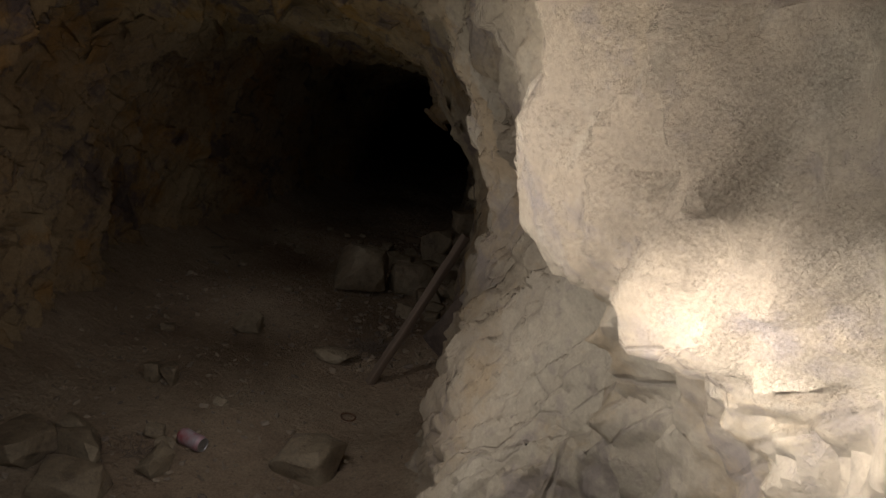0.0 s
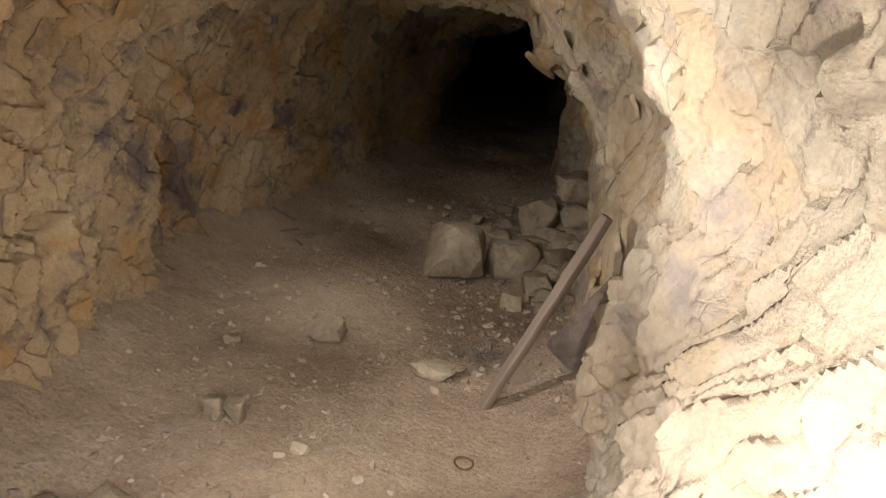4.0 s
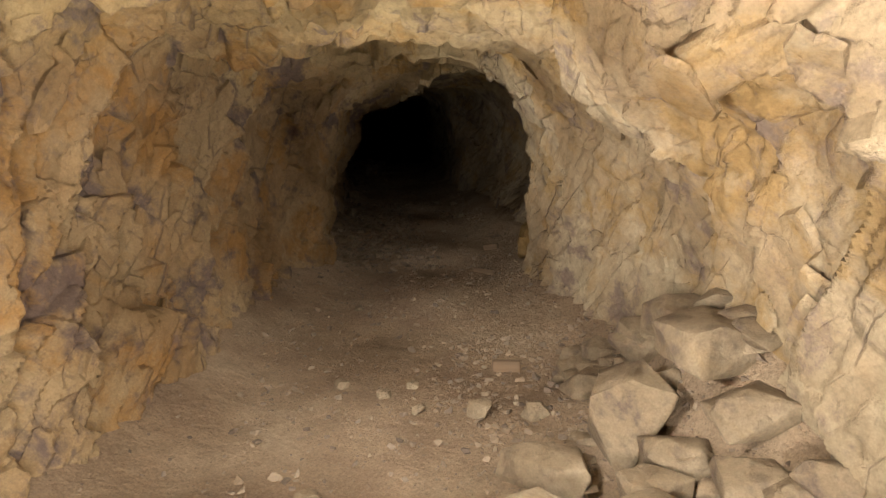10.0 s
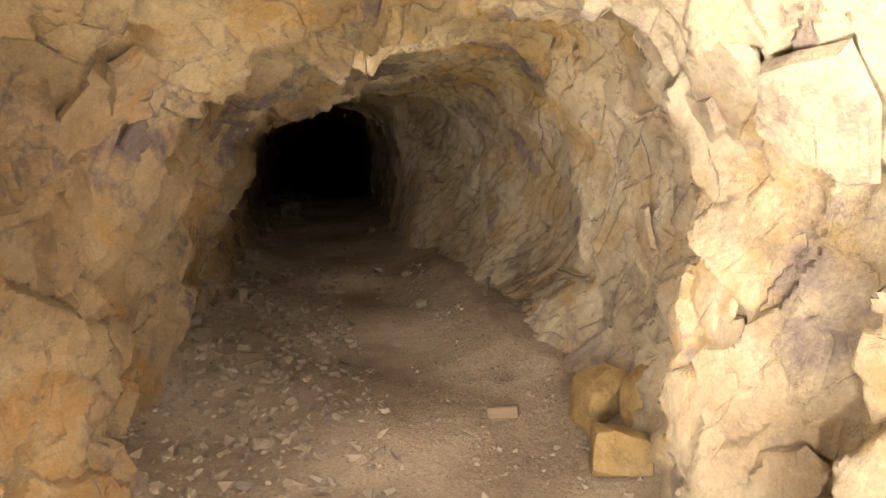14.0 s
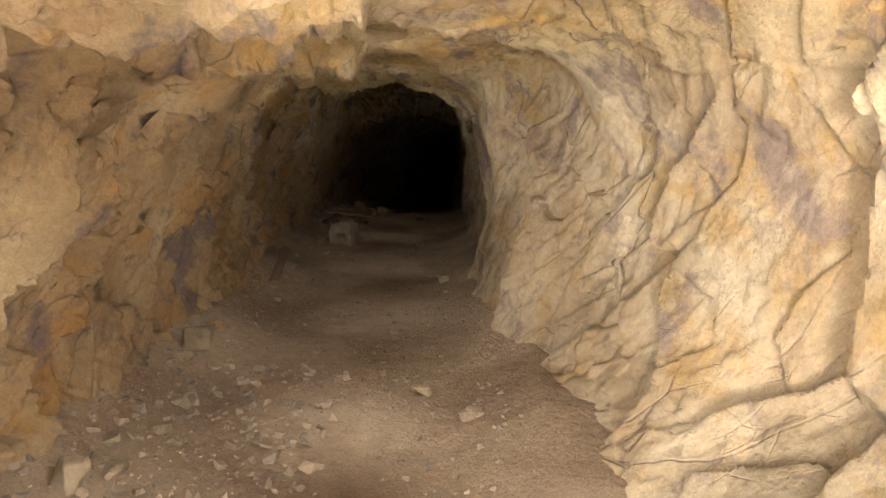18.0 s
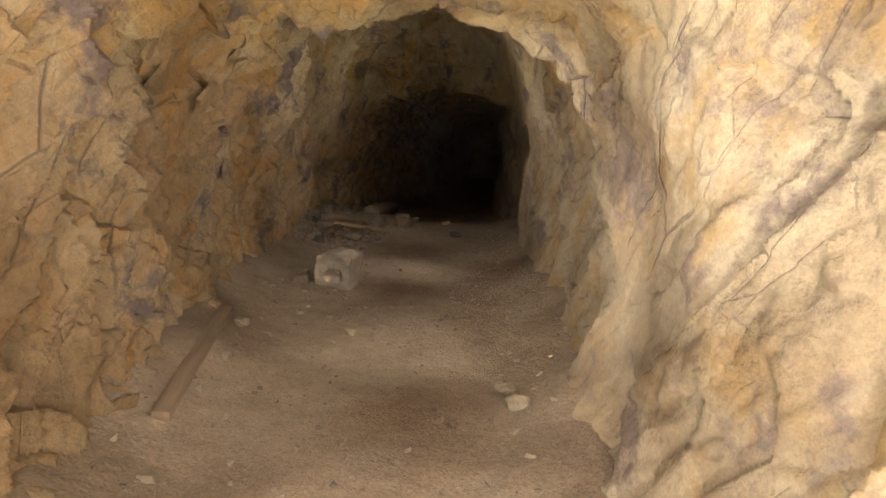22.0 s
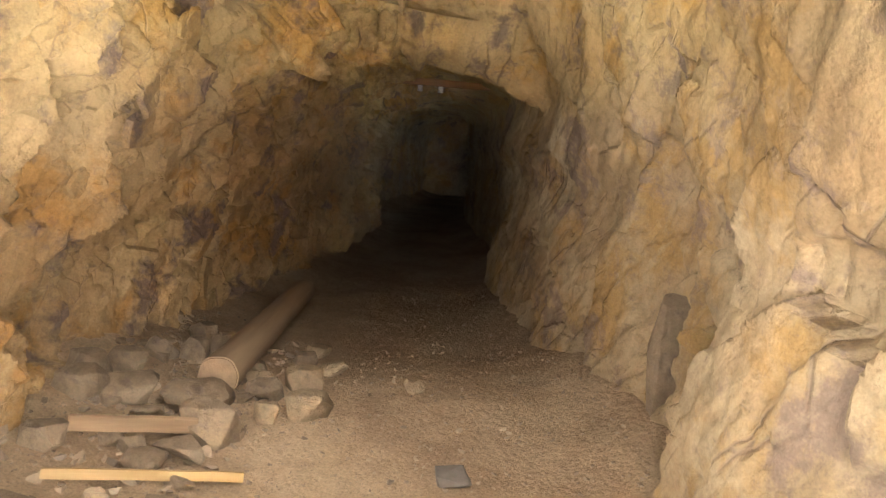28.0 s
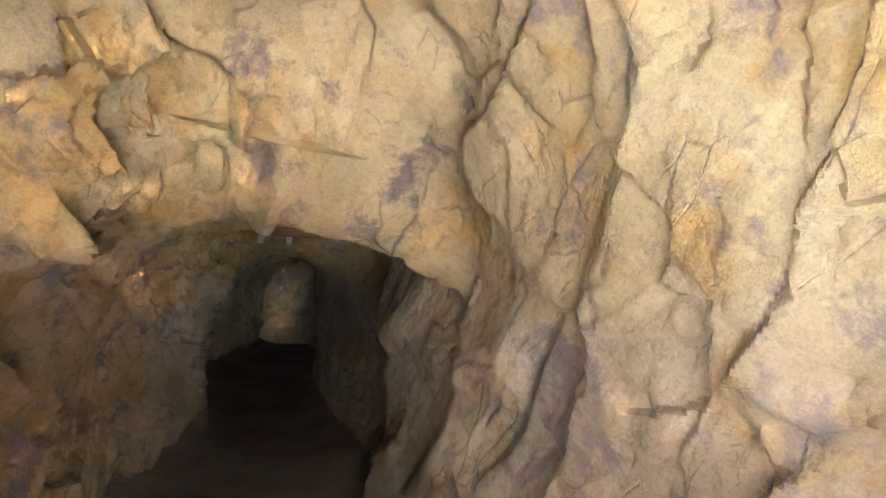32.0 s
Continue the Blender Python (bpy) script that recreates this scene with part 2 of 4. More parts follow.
def tint_of(t, colour):
    """A dusty brown between dark and pale from a random colour."""
    s = t.nodes.new("ShaderNodeSeparateColor")
    t.links.new(colour, s.inputs[0])
    return ramp(t, s.outputs[0], [(0.0, (0.10, 0.077, 0.06)), (0.6, (0.25, 0.2, 0.147)), (1.0, (0.38, 0.32, 0.25))])


def dirt_material():
    mat, t, bsdf = nodes_of("mine_dirt")
    co = coords(t)
    c = ramp(t, noise_tex(t, co, 1.3, 7, 0.6), [(0.32, (0.25, 0.178, 0.121)), (0.5, (0.35, 0.262, 0.178)), (0.68, (0.42, 0.33, 0.232))])
    c = mix(t, 0.3, c, ramp(t, noise_tex(t, co, 11.0, 8, 0.7), [(0.34, grey(0.28)), (0.66, grey(0.72))]), "OVERLAY")
    c = mix(t, 0.45, c, ramp(t, noise_tex(t, co, 95.0, 6, 0.8), [(0.32, grey(0.2)), (0.7, grey(0.8))]), "OVERLAY")
    spots = node(t, "ShaderNodeTexVoronoi", Scale=42.0)
    t.links.new(co, spots.inputs["Vector"])
    c = mix(t, ramp(t, spots.outputs["Distance"], [(0.1, grey(0.5)), (0.24, grey(0))]), c, tint_of(t, spots.outputs["Color"]))
    t.links.new(c, bsdf.inputs["Base Color"])
    bsdf.inputs["Roughness"].default_value = 0.95
    bsdf.inputs["Specular IOR Level"].default_value = 0.15
    bump(t, bsdf, [(noise_tex(t, co, 16.0, 8, 0.7), 0.8, 0.04), (spots.outputs["Distance"], 0.5, -0.012), (noise_tex(t, co, 110.0, 6, 0.75), 0.8, 0.01)])
    return mat


DIRT = dirt_material()

# ---- the drift: its plan, as curves along y ----
FLOOR = [(-4, -0.17), (0, -0.18), (3.5, -0.18), (7, -0.15), (11, -0.13), (13.5, -0.11), (16, -0.05), (18, 0.02), (20.4, 0.09),
         (21.5, 0.10), (22.3, -0.04), (23.5, -0.08), (25.5, -0.14), (36, -0.14)]
LEFT_FOOT = [(-4, -1.5), (0, -1.45), (2.7, -1.58), (3.5, -1.7), (4.1, -1.78), (5, -1.82), (5.85, -1.68), (6.6, -1.5), (7.1, -1.42), (8, -1.3),
        (8.7, -1.2), (9.38, -0.94), (9.5, -1.06), (10.5, -1.1), (11.2, -1.12), (12.4, -1.12), (13.2, -1), (14.6, -0.78), (15.1, -0.74),
        (15.6, -0.92), (16.1, -0.84), (16.5, -0.8), (17.4, -0.95), (19, -1.12), (20.9, -1.08), (22.1, -0.97), (22.8, -0.93), (23.4, -0.8),
        (24.5, -0.5), (25.6, -0.33), (26.5, -0.15), (27.6, 0.1), (28.2, 0.18), (28.5, -0.2), (30, -0.2), (36, 1.5)]
LEFT_WAIST = [(-4, -1.6), (0, -1.6), (2.4, -1.75), (4.1, -1.95), (5, -2), (5.85, -1.72), (6.6, -1.58), (7.1, -1.56), (8, -1.4), (8.7, -1.36),
        (9, -1.3), (9.38, -0.96), (9.48, -1.1), (10.5, -1.05), (12.4, -1.02), (13.8, -1.02), (14.6, -1.03), (15.2, -1.08), (16.1, -1.12),
        (17.4, -1.15), (18.3, -1.18), (19, -1.15), (20.9, -1.1), (21.5, -1.05), (22.1, -0.98), (22.8, -0.95), (23.4, -0.8), (24.5, -0.6),
        (25.6, -0.36), (26.5, -0.15), (27.6, 0.1), (28.2, 0.18), (28.5, -0.2), (30, -0.2), (36, 1.5)]
LEFT_CHEST = [(-4, -1.5), (0, -1.6), (2.4, -1.85), (4.1, -2.03), (5, -2), (5.85, -1.85), (6.6, -1.68), (7.1, -1.62), (8, -1.42), (8.7, -1.37),
        (9, -1.3), (9.34, -0.96), (9.45, -1.04), (9.9, -0.95), (11.2, -0.9), (12.4, -0.76), (13.2, -0.89), (14.6, -0.88), (16.1, -1.07), (17, -1.1),
        (17.4, -1.03), (17.8, -1.12), (18.3, -1.13), (19, -1.08), (20.9, -1.03), (21.5, -0.95), (22.1, -0.9), (22.8, -0.78), (23.4, -0.62),
        (24.5, -0.55), (25.6, -0.33), (26.5, -0.15), (27.6, 0.1), (28.2, 0.18), (28.5, -0.2), (30, -0.2), (36, 1.5)]
RIGHT_FOOT = [(-4, 0.9), (-1, 0.8), (0.1, 0.75), (0.6, 0.55), (1.5, 0.14), (2.4, 0.06), (2.9, 0.27), (3.5, 0.25), (4.1, 0.35), (5, 0.55),
        (5.85, 0.65), (6.6, 0.62), (7.1, 0.52), (8.5, 0.46), (8.9, 0.74), (9.4, 0.9), (9.9, 0.8), (10.5, 0.62), (11.2, 0.66), (11.8, 0.7),
        (13.2, 0.78), (14.3, 0.88), (14.8, 0.75), (15.6, 0.66), (16.1, 0.7), (16.6, 0.95), (17.4, 0.94), (18, 0.92), (18.8, 1.02), (19.2, 0.98),
        (19.7, 0.95), (20.2, 1.1), (22.1, 1.12), (23.2, 1.1), (24.2, 1.08), (24.4, 1.12), (24.7, 1.42), (26, 1.5), (28, 1.5), (30, 1.6), (36, 3.6)]
RIGHT_WAIST = [(-4, 1), (-1, 0.9), (0.1, 0.8), (0.6, 0.6), (1.5, 0.24), (2.4, 0.24), (2.9, 0.34), (3.5, 0.34), (4.1, 0.4), (5, 0.45), (5.85, 0.6),
        (6.6, 0.64), (7.1, 0.6), (8.45, 0.5), (8.9, 0.85), (9.4, 1), (9.9, 1.07), (10.5, 1.08), (11.2, 1.38), (11.8, 1.46), (13.2, 1.3),
        (13.8, 1.15), (14.6, 0.88), (15.2, 0.85), (16.1, 0.92), (17.4, 1.05), (19, 0.95), (19.7, 0.98), (20.2, 1.15), (20.9, 1.28), (22.1, 1.12),
        (23.1, 1.12), (24.2, 1.18), (24.4, 1.2), (24.7, 1.42), (26, 1.5), (28, 1.5), (30, 1.6), (36, 3.6)]
RIGHT_CHEST = [(-4, 0.9), (-1, 0.75), (0.1, 0.62), (0.6, 0.46), (1.5, 0.42), (2.4, 0.29), (2.9, 0.36), (3.5, 0.38), (4.1, 0.31), (5, 0.3),
        (5.85, 0.4), (6.6, 0.5), (8.45, 0.5), (8.9, 0.85), (9.4, 1), (9.9, 1.07), (10.5, 1.1), (11.2, 1.44), (11.8, 1.49), (13.2, 1.37),
        (13.8, 1.28), (14.5, 1), (15, 0.84), (16.1, 0.95), (17.4, 1.08), (19, 0.98), (19.7, 1.03), (20.2, 1.15), (20.9, 1.35), (21.5, 1.25),
        (23.1, 1.16), (24, 1.2), (24.4, 1.22), (24.7, 1.42), (26, 1.5), (28, 1.5), (30, 1.6), (36, 3.6)]
ROOF_LEFT = [(-4, 1.6), (0.1, 1.8), (2.8, 1.8), (3.5, 1.65), (5, 1.6), (6.6, 1.52), (7.05, 1.5), (7.12, 1.6), (8.2, 1.56), (8.28, 1.46),
        (8.42, 1.44), (8.5, 1.58), (8.8, 1.52), (9.4, 1.5), (10.5, 1.46), (12.4, 1.42), (13.8, 1.5), (14.6, 1.56), (15.4, 1.6), (16.3, 1.64),
        (16.9, 1.6), (17.08, 1.62), (17.15, 1.84), (17.8, 1.9), (18.3, 1.95), (19, 2.1), (20, 2.25), (22, 2.2), (22.3, 1.75), (22.45, 1.58),
        (22.75, 1.58), (22.82, 1.74), (23.25, 1.76), (23.5, 1.8), (25.6, 1.6), (27, 1.5), (36, 1.5)]
ROOF_MID = [(-4, 1.75), (0.1, 1.9), (2.8, 1.9), (3.5, 1.75), (5, 1.68), (6.6, 1.58), (7.05, 1.5), (7.12, 1.72), (7.5, 1.76), (8.2, 1.76),
        (8.28, 1.54), (8.42, 1.5), (8.5, 1.72), (9.2, 1.7), (10.1, 1.54), (10.3, 1.52), (10.38, 1.62), (10.6, 1.64), (13.2, 1.62), (14.6, 1.7),
        (15.4, 1.7), (16.3, 1.74), (16.9, 1.7), (17.08, 1.72), (17.15, 2), (17.8, 2.1), (18.3, 2.25), (19, 2.5), (20, 2.7), (22.1, 2.55),
        (22.55, 2.2), (22.8, 1.82), (22.98, 1.76), (23.06, 1.95), (23.25, 1.98), (23.5, 2), (25.8, 1.95), (27, 1.7), (36, 1.7)]
ROOF_RIGHT = [(-4, 1.6), (0.1, 1.7), (1, 1.8), (2.6, 1.7), (3.3, 1.52), (5, 1.52), (5.85, 1.5), (7.05, 1.48), (7.12, 1.62), (8.2, 1.6), (8.28, 1.47),
        (8.42, 1.44), (8.5, 1.62), (8.9, 1.58), (9.5, 1.6), (10.5, 1.62), (13.8, 1.6), (14.6, 1.6), (15.4, 1.62), (16.3, 1.62), (16.8, 1.56),
        (16.95, 1.56), (17.02, 1.8), (17.8, 1.88), (18.3, 1.95), (19, 2), (20, 2.3), (22.1, 2.15), (22.5, 1.9), (22.9, 1.58), (23.08, 1.55),
        (23.14, 1.68), (23.25, 1.7), (23.5, 1.84), (25.6, 1.7), (27, 1.6), (36, 1.6)]

RIGHT_LEAN = [(-4, 0.06), (0.2, 0.08), (0.6, 0.26), (1, 0.2), (1.6, 0.1), (2.9, 0.08), (3.4, 0.2), (4.2, 0.2), (5, 0.32), (6, 0.25), (7, 0.1),
        (13.8, 0.06), (14.3, -0.08), (14.9, 0), (15.4, 0.06), (36, 0.06)]

# how near to the walls the roof keeps its height
CORNER_LEFT = [(-4, 0.6), (5.6, 0.6), (6.2, 0.82), (8.2, 0.8), (8.8, 0.62), (22.2, 0.6), (22.8, 0.68), (36, 0.7)]
CORNER_RIGHT = [(-4, 0.6), (13.6, 0.62), (14.2, 0.95), (15, 0.85), (16, 0.7), (22, 0.62), (22.8, 0.92), (24, 0.92), (36, 0.8)]


def curve(table, y):
    return np.interp(y, [a for a, b in table], [b for a, b in table])


def smoothed(table, y):
    return sum(curve(table, y + d) for d in (-0.08, 0.0, 0.08)) / 3


def hash3(i, k):
    """Random numbers in 0..1 for rows of whole numbers."""
    i = i.astype(np.int64)
    h = (i[:, 0] * 73856093) ^ (i[:, 1] * 19349663) ^ (i[:, 2] * 83492791) ^ (k * 2654435761)
    h = (h ^ (h >> 13)) * 1274126177 & 0x7FFFFFFF
    h = (h ^ (h >> 16)) * 668265263 & 0x7FFFFFFF
    return ((h ^ (h >> 15)) % 100003) / 100003.0


def facets(p, size, tilt, k, axes, lean, lip):
    """Broken-rock relief: each cell of a jittered grid is one flat, tilted face with straight edges, leaning into the drift
    along the walk and breaking off behind. Gives -1..1 or so, and the joints."""
    q = (p @ axes) / size
    cell = np.floor(q)
    best, second = np.full(len(p), 1e9), np.full(len(p), 1e9)
    seed, ident = np.zeros_like(q), np.zeros_like(q)
    ident2 = np.zeros_like(q)
    for dx in (-1, 0, 1):
        for dy in (-1, 0, 1):
            for dz in (-1, 0, 1):
                c = cell + (dx, dy, dz)
                s = c + 0.1 + 0.8 * np.stack([hash3(c, k + n) for n in (1, 2, 3)], 1)
                off = np.abs(q - s)
                d = 0.55 * off.max(1) + 0.45 * np.sqrt((off ** 2).sum(1))
                near = d < best
                runner = ~near & (d < second)
                second[near], ident2[near] = best[near], ident[near]
                second[runner], ident2[runner] = d[runner], c[runner]
                best[near], seed[near], ident[near] = d[near], s[near], c[near]
    slope = np.stack([hash3(ident, k + n) for n in (5, 6, 7)], 1) * 2 - 1
    slope[:, 2] = lean * (0.35 + 0.65 * hash3(ident, k + 7))
    apart = second - best
    gap = np.clip(1 - apart / (0.028 / size), 0, 1) * (hash3(np.minimum(ident, ident2), k + 11) > 0.45)
    run = ((q - seed) @ np.linalg.inv(axes))[:, 1]
    return 1.2 * hash3(ident, k + 9) - 0.6 + tilt * ((q - seed) * slope).sum(1) - lip * run, gap


def axes_of(turn, stretch):
    """A turned and stretched grid: cells longer along the bedding."""
    return np.array(Euler([radians(a) for a in turn]).to_matrix()) @ np.diag([1 / a for a in stretch])


def fbm(p, scale, k):
    """Smooth noise from layered value noise."""
    out, amp = np.zeros(len(p)), 1.0
    for o in range(4):
        q = p * scale * 2 ** o
        c = np.floor(q)
        f = q - c
        f = f * f * (3 - 2 * f)
        v = np.zeros(len(p))
        for dx in (0, 1):
            for dy in (0, 1):
                for dz in (0, 1):
                    w = (f[:, 0] if dx else 1 - f[:, 0]) * (f[:, 1] if dy else 1 - f[:, 1]) * (f[:, 2] if dz else 1 - f[:, 2])
                    v += w * hash3(c + (dx, dy, dz), k + o)
        out += amp * (v * 2 - 1)
        amp *= 0.5
    return out


def grid_mesh(name, grids, mat, smooth=True):
    """One mesh from grids of points (rows x columns x 3)."""
    me = bpy.data.meshes.new(name)
    points, quads, first = [], [], 0
    for g in grids:
        nu, nv = g.shape[:2]
        i = np.arange(nu * nv).reshape(nu, nv) + first
        quads.append(np.stack([i[:-1, :-1], i[1:, :-1], i[1:, 1:], i[:-1, 1:]], -1).reshape(-1, 4))
        points.append(g.reshape(-1, 3))
        first += nu * nv
    points, quads = np.concatenate(points), np.concatenate(quads)
    me.vertices.add(len(points))
    me.vertices.foreach_set("co", points.astype(np.float32).ravel())
    me.loops.add(quads.size)
    me.loops.foreach_set("vertex_index", quads.astype(np.int32).ravel())
    me.polygons.add(len(quads))
    me.polygons.foreach_set("loop_start", np.arange(0, quads.size, 4, dtype=np.int32))
    me.polygons.foreach_set("use_smooth", np.full(len(quads), smooth))
    me.update(calc_edges=True)
    me.materials.append(mat)
    return me


STEP = 0.0145
YS = np.concatenate([np.arange(-4.0, -0.3, 0.12), np.arange(-0.3, 3.0, 0.0095), np.arange(3.0, 26.0, STEP), np.arange(26.0, 35.0, 0.06)])
NV = 440


def section(y):
    """Control points of the drift's section at y, from the left foot over the roof to the right foot."""
    f = smoothed(FLOOR, y)
    lf, lw, lc = (smoothed(c, y) for c in (LEFT_FOOT, LEFT_WAIST, LEFT_CHEST))
    rf, rw, rc = (smoothed(c, y) for c in (RIGHT_FOOT, RIGHT_WAIST, RIGHT_CHEST))
    zl, zm, zr = (curve(c, y) for c in (ROOF_LEFT, ROOF_MID, ROOF_RIGHT))
    mid = (lc + rc) / 2
    return [(lf - 0.05, f - 0.25), (lf, f), (lf * 0.4 + lw * 0.6, 0.2 + f * 0.4), (lw, 0.5), (lc, 1.0), (lc + 0.06, 1.22), (mid + smoothed(CORNER_LEFT, y) * (lc - mid), zl), (mid, zm),
            (mid + smoothed(CORNER_RIGHT, y) * (rc - mid), zr), (rc - smoothed(RIGHT_LEAN, y), 1.22), (rc, 1.0), (rw, 0.5), (rf * 0.4 + rw * 0.6, 0.2 + f * 0.4), (rf, f), (rf + 0.05, f - 0.25)]


def spline(ctrl, n):
    """n points at even steps on a smooth line through the control points."""
    c = np.array([ctrl[0], *ctrl, ctrl[-1]], float)
    out = []
    for a, b, d, e in zip(c[:-3], c[1:-2], c[2:-1], c[3:]):
        for u in np.linspace(0, 1, 10, endpoint=False):
            out.append(0.5 * (2 * b + (d - a) * u + (2 * a - 5 * b + 4 * d - e) * u * u + (3 * b - a - 3 * d + e) * u ** 3))
    out.append(c[-1])
    out = np.array(out)
    run = np.concatenate([[0], np.cumsum(np.linalg.norm(np.diff(out, axis=0), axis=1))])
    at = np.linspace(0, run[-1], n)
    return np.stack([np.interp(at, run, out[:, 0]), np.interp(at, run, out[:, 1])], 1)


base = np.zeros((len(YS), NV, 3))
for n, y in enumerate(YS):
    line = spline(section(y), NV)
    base[n, :, 0], base[n, :, 1], base[n, :, 2] = line[:, 0], y, line[:, 1]
du = np.gradient(base, axis=0)
dv = np.gradient(base, axis=1)
nrm = np.cross(dv, du)
nrm /= np.linalg.norm(nrm, axis=2, keepdims=True) + 1e-9
mid_line = base.mean(axis=1, keepdims=True)
nrm *= np.sign(((base - mid_line) * nrm).sum(2, keepdims=True))      # outward
flat = base.reshape(-1, 3)
on_right = np.clip((flat[:, 0] - mid_line.repeat(NV, 1).reshape(-1, 3)[:, 0]) / 0.8 + 0.5, 0, 1)
warp = np.stack([fbm(flat, 0.8, 40), fbm(flat, 0.8, 50), fbm(flat, 0.8, 60)], 1) * 0.05
p = flat + warp
BLOCKY, BEDDED = axes_of((54, 8, 6), (0.9, 1.7, 0.8)), axes_of((-48, 10, -8), (0.95, 1.7, 0.85))


ON = np.clip((on_right - 0.5 - 0.25 * fbm(flat, 1.1, 65)) / 0.12 + 0.5, 0, 1)


def two_sided(size, tilt, k, lip):
    h, g = np.zeros(len(p)), np.zeros(len(p))
    for share, axes, kk, lean, part_lip in ((1 - ON, BLOCKY, k, 1, lip), (ON, BEDDED, k + 40, -1, 0.65 * lip)):
        on = share > 0
        a, c = facets(p[on], size, tilt, kk, axes, lean, part_lip)
        h[on] += share[on] * a
        g[on] += share[on] * c
    return h, g


big, big_gap = two_sided(0.62, 0.8, 100, 0.9)
middle, middle_gap = two_sided(0.27, 0.8, 300, 0.9)
small, small_gap = two_sided(0.1, 0.9, 500, 0.6)
tiny, tiny_gap = two_sided(0.045, 1.0, 700, 0.3)
start = (flat[:, 0] > -0.3) & (flat[:, 1] < 3.4) & (flat[:, 1] > -0.5)
crag = np.zeros(len(p))
crag[start] = facets(p[start], 0.19, 1.0, 900, BEDDED, -1, 0.5)[0] * np.clip((3.4 - flat[start, 1]) / 0.5, 0, 1) * np.clip((flat[start, 0] + 0.3) / 0.3, 0, 1)
slot = 0.25 * np.exp(-((flat[:, 1] - 20.5 - 0.2 * (flat[:, 2] - 0.5)) / 0.07) ** 2) * np.clip((0.85 - flat[:, 2]) / 0.15, 0, 1) * (flat[:, 0] > 0.8)
calm = 1 - 0.25 * np.clip((3.2 - flat[:, 1]) / 0.6, 0, 1) * (flat[:, 0] > 0) - 0.4 * np.clip((flat[:, 1] - 20.7) / 0.5, 0, 1) * (flat[:, 0] > 0.5)
sheet = ON * np.interp(flat[:, 1], (3.2, 3.6, 10.2, 10.8, 15.6, 16.2, 18.2, 18.8, 20.0, 20.4), (0, 0, 0, 1, 1, 0, 0, 0.8, 0.8, 0))      # broad slabby faces
calm = calm * np.interp(flat[:, 2] - smoothed(FLOOR, flat[:, 1]), (0.0, 0.3), (0.35, 1.0))
relief = calm * (0.04 + slot + 0.032 * crag + (0.085 - 0.02 * ON) * big + (0.06 - 0.014 * ON) * (1 - 0.55 * sheet) * middle + (0.026 * (1 - 0.5 * sheet) * small + 0.008 * tiny) * (1 - 0.45 * ON * (flat[:, 1] > 3.2)) + 0.008 * big_gap + 0.007 * middle_gap + 0.004 * small_gap
                 + 0.025 * fbm(flat, 0.7, 70) + 0.0025 * fbm(flat, 18.0, 80))
relief = relief.reshape(len(YS), NV)
r = np.pad(relief, 1, mode="edge")       # broken edges are worn a little
relief = ((r[1:-1, 1:-1] * 5 + r[:-2, 1:-1] + r[2:, 1:-1] + r[1:-1, :-2] + r[1:-1, 2:]) / 9).ravel()
tunnel = (flat + nrm.reshape(-1, 3) * relief[:, None]).reshape(base.shape)

SPLIT = (int(NV * 0.33), int(NV * 0.67))
THICK = 0.45


def rock_part(name, a, b, mat, label):
    inner = tunnel[:, a:b]
    outer = base[:, a:b] + nrm[:, a:b] * THICK
    coarse = outer[::16, ::11]
    rims = [np.stack([inner[k], outer[k]]) for k in (0, -1)] + [np.stack([inner[:, k], outer[:, k]]) for k in (0, -1)]
    ob = new(name, grid_mesh(name, [inner, coarse, *rims], mat))
    ob.data.set_sharp_from_angle(angle=radians(30))
    return tagged(ob, label, "rock wall" if "wall" in name else "rock ceiling", kind="structure")


wall_left = rock_part("wall_left", 0, SPLIT[0] + 1, ROCK, "rough-hewn ochre and grey rock wall of a mine drift")
ceiling = rock_part("ceiling", SPLIT[0], SPLIT[1] + 1, ROCK, "rough broken yellow rock roof of a mine drift")
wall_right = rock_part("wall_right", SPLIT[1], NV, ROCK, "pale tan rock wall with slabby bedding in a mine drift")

# floor of trodden dirt
FX = np.arange(-2.5, 2.2, 0.03)
FY = np.concatenate([np.arange(-4.0, -0.6, 0.15), np.arange(-0.6, 26.0, 0.03), np.arange(26.0, 35.0, 0.12)])


def ground(x, y):
    """Height of the dirt at x, y (arrays)."""
    x, y = np.asarray(x, float), np.asarray(y, float)
    q = np.stack([x, y, np.zeros_like(x)], 1)
    lf, rf = smoothed(LEFT_FOOT, y), smoothed(RIGHT_FOOT, y)
    edge = np.maximum(np.maximum(lf + 0.35 - x, x - rf + 0.35), 0)
    pile = 0.42 * np.exp(-((x - 0.62) / 0.3) ** 2 - ((y - 5.6) / 0.65) ** 2)
    heap = 0.05 * np.exp(-((x + 0.85) / 0.4) ** 2 - ((y - 20.6) / 0.9) ** 2)
    return (smoothed(FLOOR, y) + 0.5 * np.minimum(edge, 0.5) ** 1.5 + pile + heap
            + 0.025 * fbm(q, 0.8, 90) + 0.007 * fbm(q, 5.0, 95) + 0.004 * fbm(q, 25.0, 97))


def floor_z(x, y):
    return float(ground([x], [y])[0])


gx, gy = np.meshgrid(FX, FY)
fl = np.stack([gx.ravel(), gy.ravel(), ground(gx.ravel(), gy.ravel())], 1)
floor = new("floor", grid_mesh("floor", [fl.reshape(len(FY), len(FX), 3)], DIRT))
tagged(floor, "trodden dusty brown dirt floor strewn with grit", "floor", kind="structure")


